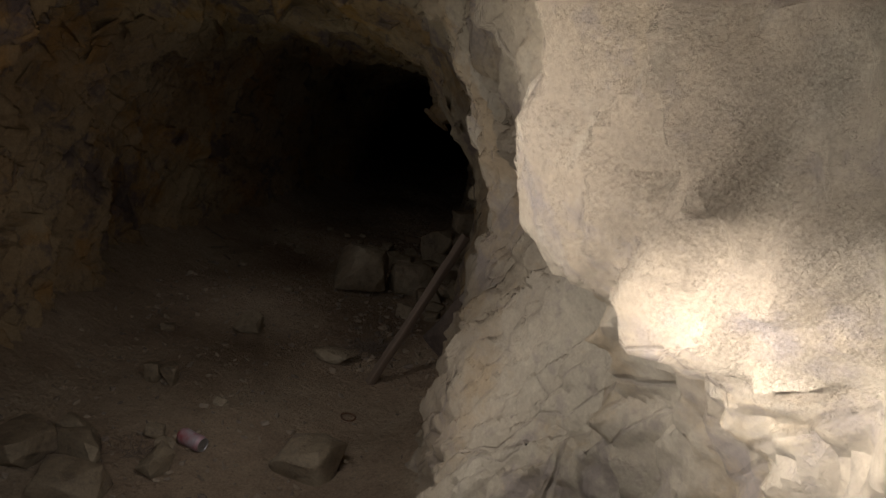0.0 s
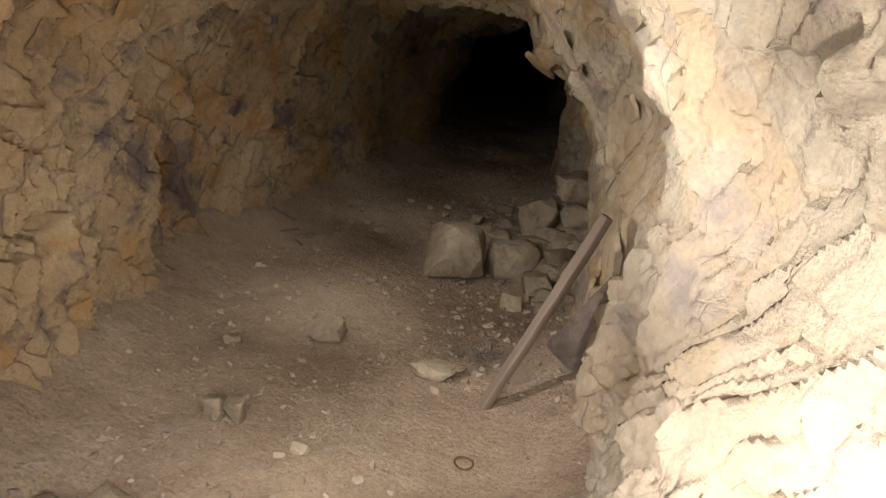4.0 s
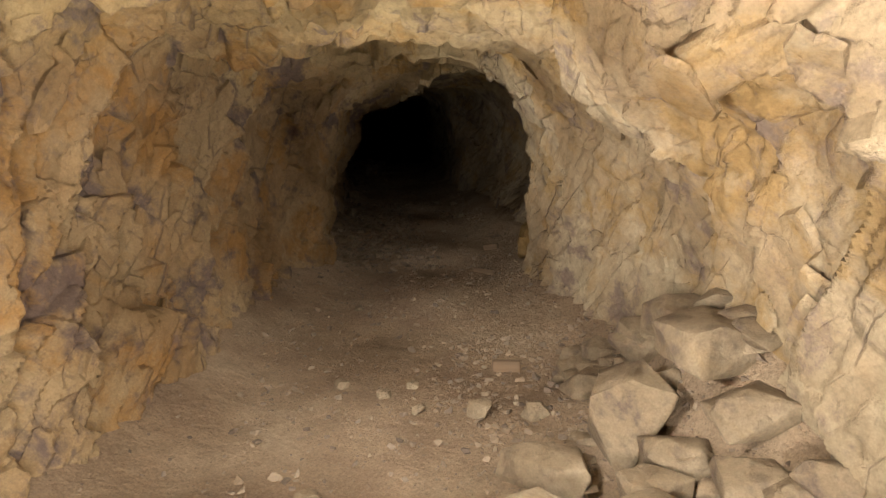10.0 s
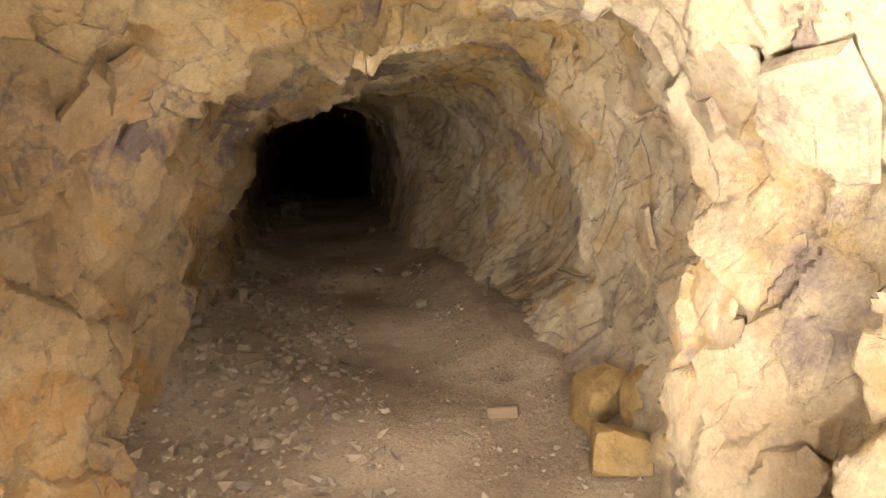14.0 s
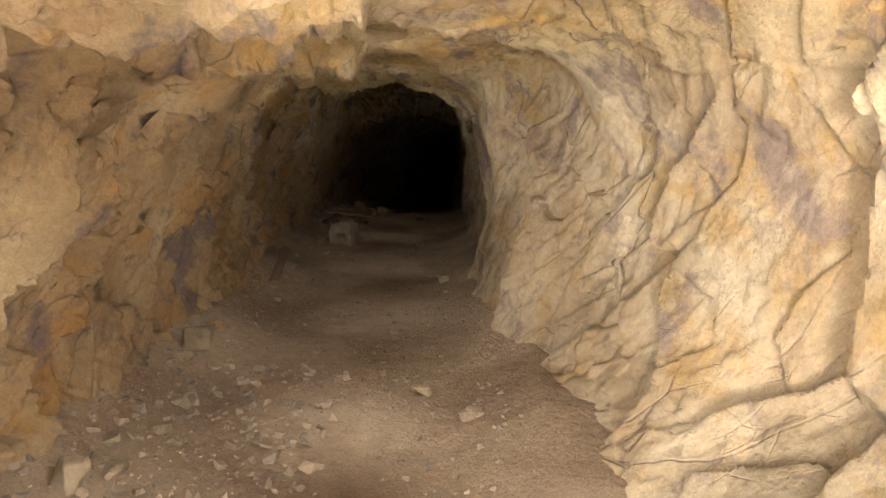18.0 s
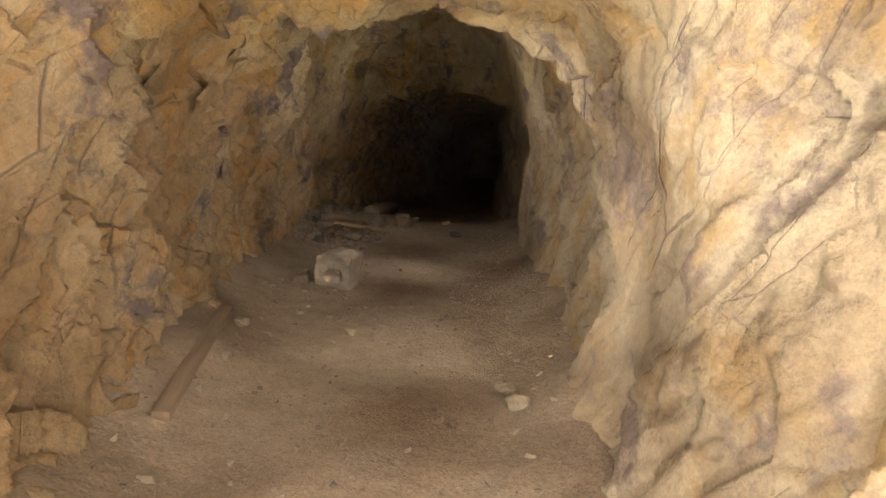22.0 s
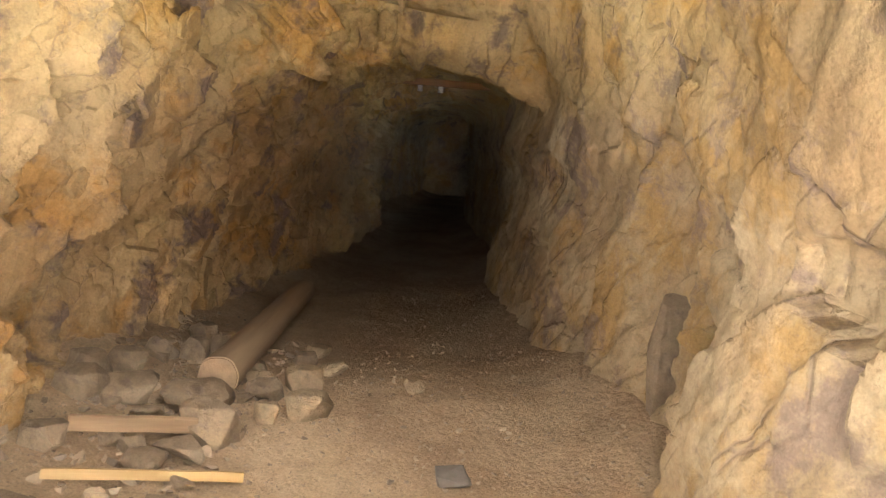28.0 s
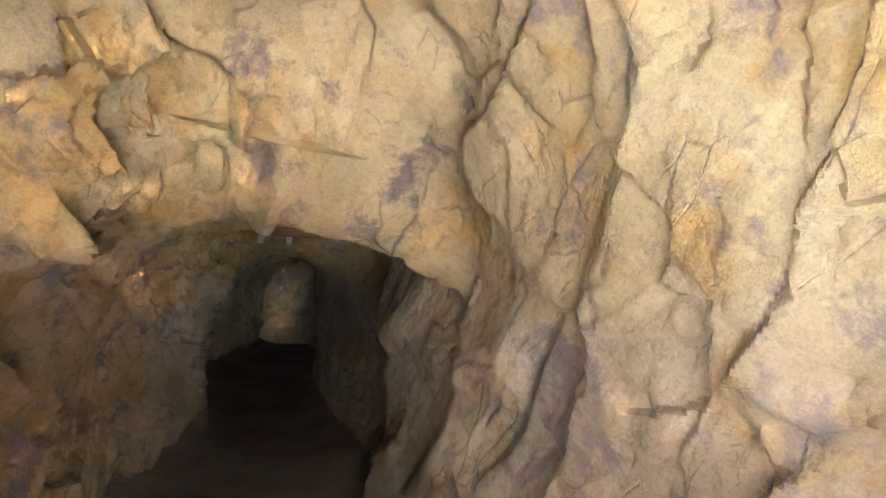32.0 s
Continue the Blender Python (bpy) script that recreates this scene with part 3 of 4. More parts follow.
def end_wall(name, y, label):
    bm = bmesh.new()
    bmesh.ops.create_cube(bm, size=1.0)
    for v in bm.verts:
        v.co = (v.co.x * 6, y + v.co.y * 0.5, 0.8 + v.co.z * 4)
    me = bpy.data.meshes.new(name)
    bm.to_mesh(me)
    me.materials.append(ROCK)
    tagged(new(name, me), label, "rock wall", kind="structure")


end_wall("wall_far", 35.1, "dark rock face closing the far end of the drift")
end_wall("wall_near", -4.2, "dark rock face closing the near end of the drift")


# ---- things ----
rng = np.random.default_rng(7)
WOOD_GREY = plain("weathered_wood", (0.075, 0.052, 0.038), (0.19, 0.137, 0.098), 14.0, 0.85, 0.0, 0.006, (1, 1, 0.06))
WOOD_BROWN = plain("brown_timber", (0.14, 0.095, 0.06), (0.29, 0.205, 0.13), 12.0, 0.85, 0.0, 0.006, (1, 1, 0.08))
WOOD_LOG = plain("bare_log_wood", (0.19, 0.132, 0.084), (0.31, 0.228, 0.152), 9.0, 0.8, 0.0, 0.008, (1, 1, 0.05))
WOOD_PALE = plain("split_pine", (0.27, 0.175, 0.075), (0.42, 0.30, 0.15), 18.0, 0.7, 0.0, 0.004, (1, 1, 0.05))
WOOD_RED = plain("red_brown_beam", (0.12, 0.062, 0.03), (0.25, 0.135, 0.06), 14.0, 0.85, 0.0, 0.006, (0.06, 1, 1))
PORCELAIN = plain("porcelain", (0.46, 0.44, 0.41), (0.58, 0.56, 0.53), 9.0, 0.3, 0.0, 0.0005)
HOLE = plain("dark_hole", (0.02, 0.02, 0.02), (0.04, 0.035, 0.03), 9.0, 0.9)
STEEL = plain("rusty_steel", (0.06, 0.035, 0.02), (0.19, 0.09, 0.04), 30.0, 0.8, 0.4, 0.001)
ALUMINIUM = plain("dusty_aluminium", (0.45, 0.43, 0.42), (0.68, 0.66, 0.65), 25.0, 0.4, 0.85, 0.001)
CAN_PAINT = plain("scuffed_can_paint", (0.50, 0.48, 0.52), (0.36, 0.08, 0.09), 14.0, 0.45, 0.3, 0.001)
TWIG = plain("dry_twig", (0.10, 0.075, 0.055), (0.20, 0.15, 0.11), 40.0, 0.9)
CONCRETE = plain("pale_block", (0.22, 0.18, 0.14), (0.41, 0.345, 0.27), 11.0, 0.9, 0.0, 0.012)
ROCK_PALE = rock_material("pale_stone", (0.30, 0.232, 0.152), (0.38, 0.315, 0.225), (0.19, 0.143, 0.10), (0.32, 0.215, 0.09), 0.25)
# dark brown for the slab that draws the leaning board's shadow
ROCK_SHADE = rock_material("shade_rock", (0.095, 0.069, 0.054), (0.17, 0.128, 0.10), (0.05, 0.038, 0.033), (0.14, 0.085, 0.045), 0.3)
ROCK_DARK = plain("dark_stone", (0.06, 0.052, 0.047), (0.13, 0.112, 0.1), 12.0, 0.85)
ROCK_RUST = rock_material("rusty_stone", (0.266, 0.163, 0.0518), (0.34, 0.244, 0.118), (0.133, 0.0814, 0.037), (0.34, 0.163, 0.0222), 0.8)


def part(name, bm, material, parent=None, label="", smooth=None):
    """Links a bmesh as one mesh object, under a thing or a part if one is given."""
    me = bpy.data.meshes.new(name)
    bm.to_mesh(me)
    bm.free()
    if smooth is not None:
        me.polygons.foreach_set("use_smooth", np.full(len(me.polygons), True))
        me.set_sharp_from_angle(angle=radians(smooth))
    me.materials.append(material)
    ob = new(name, me)
    if parent:
        ob.parent = parent
    if label:
        tagged(ob, label)
    return ob


def empty(name, m):
    ob = new(name)
    ob.matrix_world = m
    return ob


def rock_bmesh(seed, sx, sy, sz, points=22, rounding=0.12, rough=0.03):
    """A broken stone: the hull of scattered points, its edges worn, its faces roughened."""
    r = np.random.default_rng(seed)
    bm = bmesh.new()
    v = r.normal(size=(points, 3))
    v /= np.linalg.norm(v, axis=1, keepdims=True)
    v = np.sign(v) * np.abs(v) ** 0.62 * r.uniform(0.82, 1.0, (points, 1))
    for c in v:
        bm.verts.new((c[0] * 0.5, c[1] * 0.5, c[2] * 0.5))
    hull = bmesh.ops.convex_hull(bm, input=bm.verts)
    loose = [e for e in hull["geom_interior"] + hull["geom_unused"] if isinstance(e, bmesh.types.BMVert) and e.is_valid]
    bmesh.ops.delete(bm, geom=list(set(loose)), context="VERTS")
    bmesh.ops.dissolve_limit(bm, angle_limit=radians(14), verts=bm.verts, edges=bm.edges)
    if rounding:
        bmesh.ops.bevel(bm, geom=bm.edges[:], offset=rounding * 0.3, segments=2, profile=0.6, affect="EDGES", clamp_overlap=True)
    if rough:
        bmesh.ops.triangulate(bm, faces=bm.faces[:])
        bmesh.ops.subdivide_edges(bm, edges=[e for e in bm.edges if e.calc_length() > 0.12], cuts=2, use_grid_fill=True)
        bmesh.ops.triangulate(bm, faces=bm.faces[:])
        for vert in bm.verts:
            vert.co += Vector(noise.noise_vector(vert.co * 3 + Vector((seed, 0, 0)))) * rough + Vector(noise.noise_vector(vert.co * 9)) * rough * 0.4
    low, high = [Vector([f(vert.co[i] for vert in bm.verts) for i in range(3)]) for f in (min, max)]
    size = high - low
    for vert in bm.verts:
        vert.co = ((vert.co.x - low.x) / size.x - 0.5) * sx, ((vert.co.y - low.y) / size.y - 0.5) * sy, ((vert.co.z - low.z) / size.z) * sz
    return bm


def stone(name, x, y, w, h=None, d=None, seed=1, material=None, label="", lift=0.0, turn=None, group="loose stones on the mine floor", points=20):
    """A stone of its own that sits a little in the dirt."""
    h, d = h or w * 0.62, d or w * 0.8
    ob = part(name, rock_bmesh(seed, w, d, h, points), material or ROCK_LOOSE, smooth=34)
    ob.matrix_world = pose(x, y, floor_z(x, y) - 0.12 * h + lift, 0, 0, seed * 37 % 50 - 25 if turn is None else turn)
    return tagged(ob, label, "stone", group)


# stones near the start
stone("boulder", -0.25, 2.42, 0.27, 0.17, 0.22, 11, None, "dusty brown flat-topped boulder on the dirt floor")
stone("stone", -0.86, 3.78, 0.18, 0.13, 0.13, 12, ROCK_PALE, "pale angular stone on bare dirt", turn=8)
stone("stone", -1.1, 2.99, 0.09, 0.10, 0.08, 13, None, "brown upright stone beside its twin")
stone("stone", -1.02, 3.0, 0.085, 0.11, 0.08, 14, None, "brown upright stone beside its twin")
stone("stone", -1.26, 2.2, 0.2, 0.14, 0.2, 15, None, "grey-brown angular rock among rocks by the wall")
stone("stone", -1.1, 2.25, 0.22, 0.13, 0.2, 16, None, "ochre angular rock among rocks by the wall")
stone("stone", -1.0, 2.08, 0.24, 0.12, 0.2, 17, None, "smooth brown rock among rocks by the wall")
stone("stone", -1.18, 2.42, 0.13, 0.1, 0.1, 18, None, "small brown rock among rocks by the wall")
stone("stone", -0.8, 2.28, 0.11, 0.11, 0.14, 19, None, "grey slab of stone beside a can")
stone("stone", -0.82, 2.44, 0.08, 0.045, 0.06, 20, ROCK_PALE, "small pale stone beside a can")
stone("stone", -0.89, 2.52, 0.08, 0.06, 0.06, 21, None, "small brown stone beside a can")
stone("stone", -0.31, 3.55, 0.25, 0.07, 0.12, 22, ROCK_PALE, "long flat pale stone near dry weeds", turn=-14)
stone("stone", -0.73, 2.86, 0.07, 0.04, 0.05, 23, ROCK_PALE, "small tan stone on bare dirt")
stone("stone", -1.27, 3.62, 0.085, 0.05, 0.07, 24, None, "small brown stone on bare dirt")
stone("stone", -0.92, 5.6, 0.1, 0.06, 0.08, 25, ROCK_PALE, "small pale stone on bare dirt")
stone("stone", -0.79, 4.56, 0.07, 0.045, 0.06, 26, ROCK_PALE, "small pale stone on bare dirt")

# the rock fall at the right wall
FALL = "rocks of the fallen pile"
block = stone("boulder", -0.33, 4.93, 0.40, 0.38, 0.34, 31, ROCK_PALE, "large blocky pale boulder at the edge of a rock pile", group=FALL, turn=6, points=42)
block.matrix_world = pose(-0.33, 4.93, floor_z(-0.33, 4.93) + 0.34, 0, 180, 6)      # it lies on its broad side
stone("boulder", 0.05, 5.05, 0.35, 0.26, 0.3, 32, ROCK_PALE, "broad pale boulder in a rock pile", group=FALL, points=36)
stone("boulder", -0.1, 5.58, 0.32, 0.17, 0.24, 33, ROCK_PALE, "pale flat boulder behind a larger one", group=FALL)
stone("boulder", 0.23, 5.62, 0.3, 0.36, 0.26, 34, None, "upright wedge of brown rock in a rock pile", group=FALL, points=14)
stone("rock", 0.17, 5.28, 0.24, 0.2, 0.2, 35, None, "brown angular rock in a rock pile", group=FALL)
stone("boulder", 0.5, 5.55, 0.42, 0.2, 0.34, 36, None, "dark-topped slab at the crest of a rock pile", lift=0.02, group=FALL)
stone("rock", 0.48, 5.3, 0.3, 0.16, 0.24, 37, None, "brown slab in a rock pile", group=FALL)
stone("rock", 0.4, 5.12, 0.22, 0.14, 0.2, 38, None, "brown angular rock in a rock pile", group=FALL)
stone("rock", 0.34, 4.92, 0.24, 0.16, 0.2, 39, None, "brown angular rock in a rock pile", group=FALL)
stone("rock", 0.2, 4.76, 0.2, 0.14, 0.2, 40, None, "brown slab at the foot of a rock pile", group=FALL)
stone("rock", 0.42, 4.72, 0.22, 0.14, 0.2, 41, None, "brown angular rock at the foot of a rock pile", group=FALL)
stone("rock", 0.04, 4.5, 0.14, 0.12, 0.06, 42, ROCK_PALE, "pale wedge-shaped rock before the rock pile", group=FALL)
stone("rock", 0.5, 6.15, 0.32, 0.18, 0.3, 43, None, "ochre block at the far side of a rock pile", group=FALL)
stone("rock", 0.56, 5.9, 0.3, 0.2, 0.28, 44, None, "ochre block at the far side of a rock pile", group=FALL)
stone("rock", 0.36, 6.0, 0.22, 0.12, 0.2, 45, None, "ochre slab at the far side of a rock pile", group=FALL)
stone("rock", 0.3, 6.35, 0.2, 0.09, 0.16, 46, None, "flat ochre rock at the far side of a rock pile", group=FALL)
for n in range(26):
    x, y = rng.uniform(0.0, 0.6), rng.uniform(4.4, 6.5)
    stone("rock", x, y, rng.uniform(0.06, 0.13), seed=60 + n, label="small broken brown rock in a rock pile", group=FALL, points=14)

for n in range(46):
    x, y = rng.uniform(0.22, 0.66), rng.uniform(4.7, 6.7)
    w = rng.uniform(0.1, 0.25)
    stone("rock", x, y, w, w * rng.uniform(0.4, 0.75), seed=400 + n, label="broken brown rock heaped against the mine wall", group=FALL, points=14, lift=rng.uniform(0.0, 0.03))

# stones along the middle of the walk
for n, (x, y, w, pale) in enumerate([(-0.22, 6.2, 0.12, 1), (-0.48, 6.28, 0.07, 1), (-0.63, 6.48, 0.07, 1), (-1.23, 4.98, 0.07, 1), (-1.21, 5.38, 0.06, 0), (-0.83, 6.63, 0.075, 1),
                                     (-0.49, 6.56, 0.065, 1), (-0.75, 7.98, 0.07, 0), (0.53, 12.02, 0.11, 1), (0.59, 13.22, 0.09, 0), (0.22, 11.2, 0.06, 1),
                                     (-1.0, 11.5, 0.15, 0), (-1.08, 11.66, 0.14, 0), (-0.98, 11.2, 0.09, 1), (-0.73, 11.35, 0.09, 1), (-0.84, 10.9, 0.11, 1),
                                     (0.62, 13.23, 0.09, 1), (0.39, 13.6, 0.1, 1), (0.24, 14.54, 0.06, 1), (-0.68, 15.4, 0.07, 1), (0.6, 16.1, 0.11, 1)]):
    stone("stone", x, y, w, seed=100 + n, material=ROCK_PALE if pale else None, label="small pale stone on trodden dirt" if pale else "small brown stone on trodden dirt")
for n, (x, y, w, pale) in enumerate([(0.22, 14.66, 0.065, 1), (0.58, 16.25, 0.09, 1), (-0.65, 16.86, 0.05, 1), (-0.8, 16.88, 0.09, 1), (-0.74, 16.4, 0.08, 1), (-0.57, 17.3, 0.05, 1),
                                     (-0.56, 17.47, 0.045, 1), (-0.39, 17.28, 0.045, 1), (-0.23, 17.0, 0.07, 1), (0.57, 16.3, 0.11, 1), (-0.9, 17.73, 0.07, 0),
                                     (-0.72, 18.1, 0.12, 0), (-0.78, 18.4, 0.12, 0), (0.34, 21.32, 0.09, 1), (0.32, 21.4, 0.07, 1)]):
    stone("stone", x, y, w, seed=130 + n, material=ROCK_PALE if pale else None, label="small pale stone on trodden dirt" if pale else "small brown stone on trodden dirt")
stone("stone", -0.86, 12.62, 0.12, 0.13, 0.1, 150, ROCK_PALE, "square-faced tan stone at the foot of the wall", points=14)
stone("stone", -0.84, 14.02, 0.17, 0.15, 0.14, 151, None, "square-faced brown stone at the foot of the wall", points=14)
stone("rock", 0.84, 9.55, 0.24, 0.28, 0.22, 152, ROCK_RUST, "rounded rust-stained rock at the foot of the wall")
stone("rock", 0.74, 9.15, 0.22, 0.2, 0.2, 153, ROCK_RUST, "rust-orange rock at the foot of the wall")
stone("rock", 0.97, 9.34, 0.22, 0.32, 0.2, 154, ROCK_RUST, "upright rust-brown rock leaning on the wall")
stone("stone", 0.43, 20.5, 0.13, 0.06, 0.1, 155, ROCK_DARK, "dark grey flat stone on gravel")

# an added dark slab that draws the shade of a narrow crevice
stone("rock", 1.3, 20.8, 0.16, 0.56, 0.12, 301, ROCK_HEAP, "dark brown upright slab added for a shaded crevice in the wall", turn=20, points=30)

# the heap by the log
HEAP = "stones of the heap by the log"
for n, (x, y, w, h, pale) in enumerate([(-0.06, 21.55, 0.15, 0.07, 2), (-0.18, 21.3, 0.18, 0.13, 1), (-0.13, 21.02, 0.19, 0.13, 1), (-0.33, 21.16, 0.15, 0.11, 0), (-0.29, 20.95, 0.11, 0.1, 1),
                                        (-0.58, 21.02, 0.28, 0.12, 0), (-0.47, 20.74, 0.23, 0.17, 0), (-0.53, 20.55, 0.17, 0.09, 0), (-0.86, 20.98, 0.26, 0.13, 0),
                                        (-0.93, 21.22, 0.17, 0.12, 0), (-1.02, 21.0, 0.17, 0.16, 0), (-0.38, 21.28, 0.12, 0.1, 1), (-0.9, 20.08, 0.22, 0.1, 0)]):
    stone("rock", x, y, w, h, seed=170 + n, material=(ROCK_HEAP, ROCK_LOOSE, ROCK_PALE)[pale], group=HEAP,
          label=("dusty brown rock in a heap beside a log", "pale tan rock in a heap beside a log", "white-faced flat stone beside a heap")[pale])
for n, (x, y, w, h, pale) in enumerate([(-0.58, 19.88, 0.17, 0.08, 1), (-1.0, 20.9, 0.2, 0.14, 0), (-0.88, 21.5, 0.16, 0.12, 0), (-0.75, 21.6, 0.15, 0.14, 0), (-0.66, 21.85, 0.15, 0.14, 0),
                                        (-0.8, 22.0, 0.18, 0.16, 0), (-0.62, 20.48, 0.14, 0.07, 0), (-0.85, 19.55, 0.1, 0.08, 3), (-0.95, 20.5, 0.15, 0.1, 0), (-1.05, 20.2, 0.2, 0.13, 0),
                                        (-0.18, 22.1, 0.14, 0.08, 1), (-0.22, 21.75, 0.13, 0.09, 0), (-1.0, 19.7, 0.16, 0.1, 0), (-0.45, 23.3, 0.12, 0.1, 0)]):
    stone("rock", x, y, w, h, seed=190 + n, material=(ROCK_HEAP, ROCK_LOOSE, ROCK_PALE, ROCK_DARK)[pale], group=HEAP,
          label=("dusty brown rock in a heap beside a log", "pale tan rock in a heap beside a log", "", "dark grey stone at the edge of a heap")[pale])
for n in range(40):
    stone("rock", rng.uniform(-1.1, -0.35), rng.uniform(19.5, 22.2), rng.uniform(0.05, 0.12), seed=210 + n, material=ROCK_HEAP, label="small broken stone in a heap beside a log", group=HEAP, points=14)
for n in range(46):
    stone("stone", rng.uniform(-1.05, -0.35), rng.uniform(9.6, 13.4), rng.uniform(0.04, 0.10), seed=260 + n, label="small broken stone in rubble along the wall",
          group="rubble along the wall", points=12)


def box_bmesh(sx, sy, sz, bevel=0.004, cuts=0, wobble=0.0, seed=0):
    """A worn box standing on its base."""
    bm = bmesh.new()
    bmesh.ops.create_cube(bm, size=1.0)
    for v in bm.verts:
        v.co = (v.co.x * sx, v.co.y * sy, v.co.z * sz)
    bmesh.ops.bevel(bm, geom=bm.edges[:], offset=bevel, segments=2, profile=0.6, affect="EDGES")
    if cuts:
        long = [e for e in bm.edges if e.calc_length() > max(sx, sy, sz) * 0.6]
        bmesh.ops.subdivide_edges(bm, edges=long, cuts=cuts, use_grid_fill=True)
        for v in bm.verts:
            v.co += Vector(noise.noise_vector(v.co * 6 + Vector((seed, 0, 0)))) * wobble
    return bm


def along(a, c, roll=0):
    """A pose whose z runs from a to c, at the middle."""
    a, c = Vector(a), Vector(c)
    q = (c - a).to_track_quat("Z", "Y").to_matrix().to_4x4()
    return Matrix.Translation((a + c) / 2) @ q @ pose(0, 0, 0, 0, 0, roll)


def plank(name, a, c, w, thick, material, label, category="plank", roll=0, seed=1, wobble=0.006):
    length = (Vector(c) - Vector(a)).length
    ob = part(name, box_bmesh(w, thick, length, min(w, thick) * 0.28, 12, wobble, seed), material, smooth=40)
    ob.matrix_world = along(a, c, roll)
    return tagged(ob, label, category)


plank("leaning_board", (-0.085, 3.34, floor_z(-0.085, 3.34) - 0.01), (0.285, 3.34, 0.68), 0.052, 0.038, WOOD_GREY, "weathered grey-brown board leaning against the rock wall", "board", 25, 2)
plank("plank", (-0.90, 16.95, floor_z(-0.9, 16.9) + 0.03), (-0.78, 15.75, floor_z(-0.78, 15.8) + 0.02), 0.075, 0.04, WOOD_BROWN, "dusty tan plank lying along the foot of the wall", "plank", 0, 3, 0.01)
# the thin dark stick also stands in for the shaded crack behind it
plank("timber", (1.0, 10.42, 0.45), (0.96, 9.96, 0.49), 0.018, 0.015, TWIG, "thin dark stick at the rock wall, also drawing a crack's shade", "timber", 10, 4, 0.01)
plank("stake", (0.93, 11.66, floor_z(0.93, 11.66) - 0.01), (0.97, 11.69, floor_z(0.95, 11.67) + 0.13), 0.03, 0.018, WOOD_GREY, "short dark wooden stake stuck in the dirt", "stake", 0, 5, 0.002)
plank("stick", (-0.87, 20.29, floor_z(-0.87, 20.29) + 0.045), (-0.29, 20.45, floor_z(-0.29, 20.45) + 0.03), 0.034, 0.016, WOOD_PALE, "pale yellow split stick lying on gravel", "stick", 80, 6, 0.006)
plank("plank", (-0.9, 20.56, floor_z(-0.9, 20.56) + 0.06), (-0.5, 20.68, floor_z(-0.5, 20.68) + 0.08), 0.02, 0.06, WOOD_BROWN, "short brown plank lying among heaped rocks", "plank", 10, 7, 0.004)
for n, (x, y, dx, dy) in enumerate([(-1.5, 5.27, 0.05, 0.06), (-1.62, 5.5, 0.09, -0.02), (-1.38, 5.08, 0.04, -0.05)]):
    plank("wood_scrap", (x - dx, y - dy, floor_z(x - dx, y - dy) + 0.012), (x + dx, y + dy, floor_z(x + dx, y + dy) + 0.012), 0.014, 0.009, TWIG,
          "small dark scrap of wood on the dirt", "wood scrap", 0, 40 + n, 0.003)
plank("wood_offcut", (-0.06, 6.74, floor_z(-0.06, 6.74) + 0.015), (0.08, 6.71, floor_z(0.08, 6.71) + 0.015), 0.04, 0.075, WOOD_BROWN, "short tan offcut of wood on the dirt", "offcut", 0, 8, 0.003)
plank("wood_offcut", (0.46, 9.92, floor_z(0.46, 9.92) + 0.02), (0.59, 9.86, floor_z(0.59, 9.86) + 0.02), 0.045, 0.06, WOOD_BROWN, "orange-brown chunk of wood on the dirt", "offcut", 0, 9, 0.003)
plank("wood_offcut", (0.22, 9.04, floor_z(0.22, 9.04) + 0.01), (0.36, 8.88, floor_z(0.36, 8.88) + 0.01), 0.02, 0.05, WOOD_BROWN, "flat tan sliver of wood on the dirt", "offcut", 0, 10, 0.003)
plank("wood_offcut", (-0.84, 11.17, floor_z(-0.84, 11.17) + 0.012), (-0.62, 11.19, floor_z(-0.62, 11.19) + 0.012), 0.02, 0.035, WOOD_BROWN, "thin brown strip of wood in rubble", "offcut", 0, 11, 0.003)
plank("wood_offcut", (-0.72, 10.98, floor_z(-0.72, 10.98) + 0.012), (-0.58, 11.07, floor_z(-0.58, 11.07) + 0.012), 0.02, 0.03, WOOD_BROWN, "thin brown strip of wood in rubble", "offcut", 0, 12, 0.003)


# an added dark slab: the board's shadow and the recess behind it, as a solid
slab = part("rock", rock_bmesh(48, 0.38, 0.12, 0.5, 12, 0.05, 0.02), ROCK_SHADE, smooth=30)
slab.matrix_world = pose(0.33, 3.56, floor_z(0.33, 3.56) - 0.03, 8, 14, -12)
tagged(slab, "dark pointed slab added as the leaning board's shadow on the wall", "stone", "rocks of the fallen pile")


def lathe(rings, sides=24, wobble=0.0, seed=0):
    """A turned shape from (radius, z) pairs, closed at both ends."""
    bm = bmesh.new()
    rows = []
    for r, z in rings:
        row = []
        for k in range(sides):
            a = 2 * math.pi * k / sides
            f = 1 + wobble * noise.noise((math.cos(a) * 1.3 + seed, math.sin(a) * 1.3, z * 2.2))
            row.append(bm.verts.new((r * f * math.cos(a), r * f * math.sin(a), z)))
        rows.append(row)
    for u, v in zip(rows[:-1], rows[1:]):
        for k in range(sides):
            bm.faces.new((u[k], u[(k + 1) % sides], v[(k + 1) % sides], v[k]))
    bm.faces.new(rows[0][::-1])
    bm.faces.new(rows[-1])
    return bm


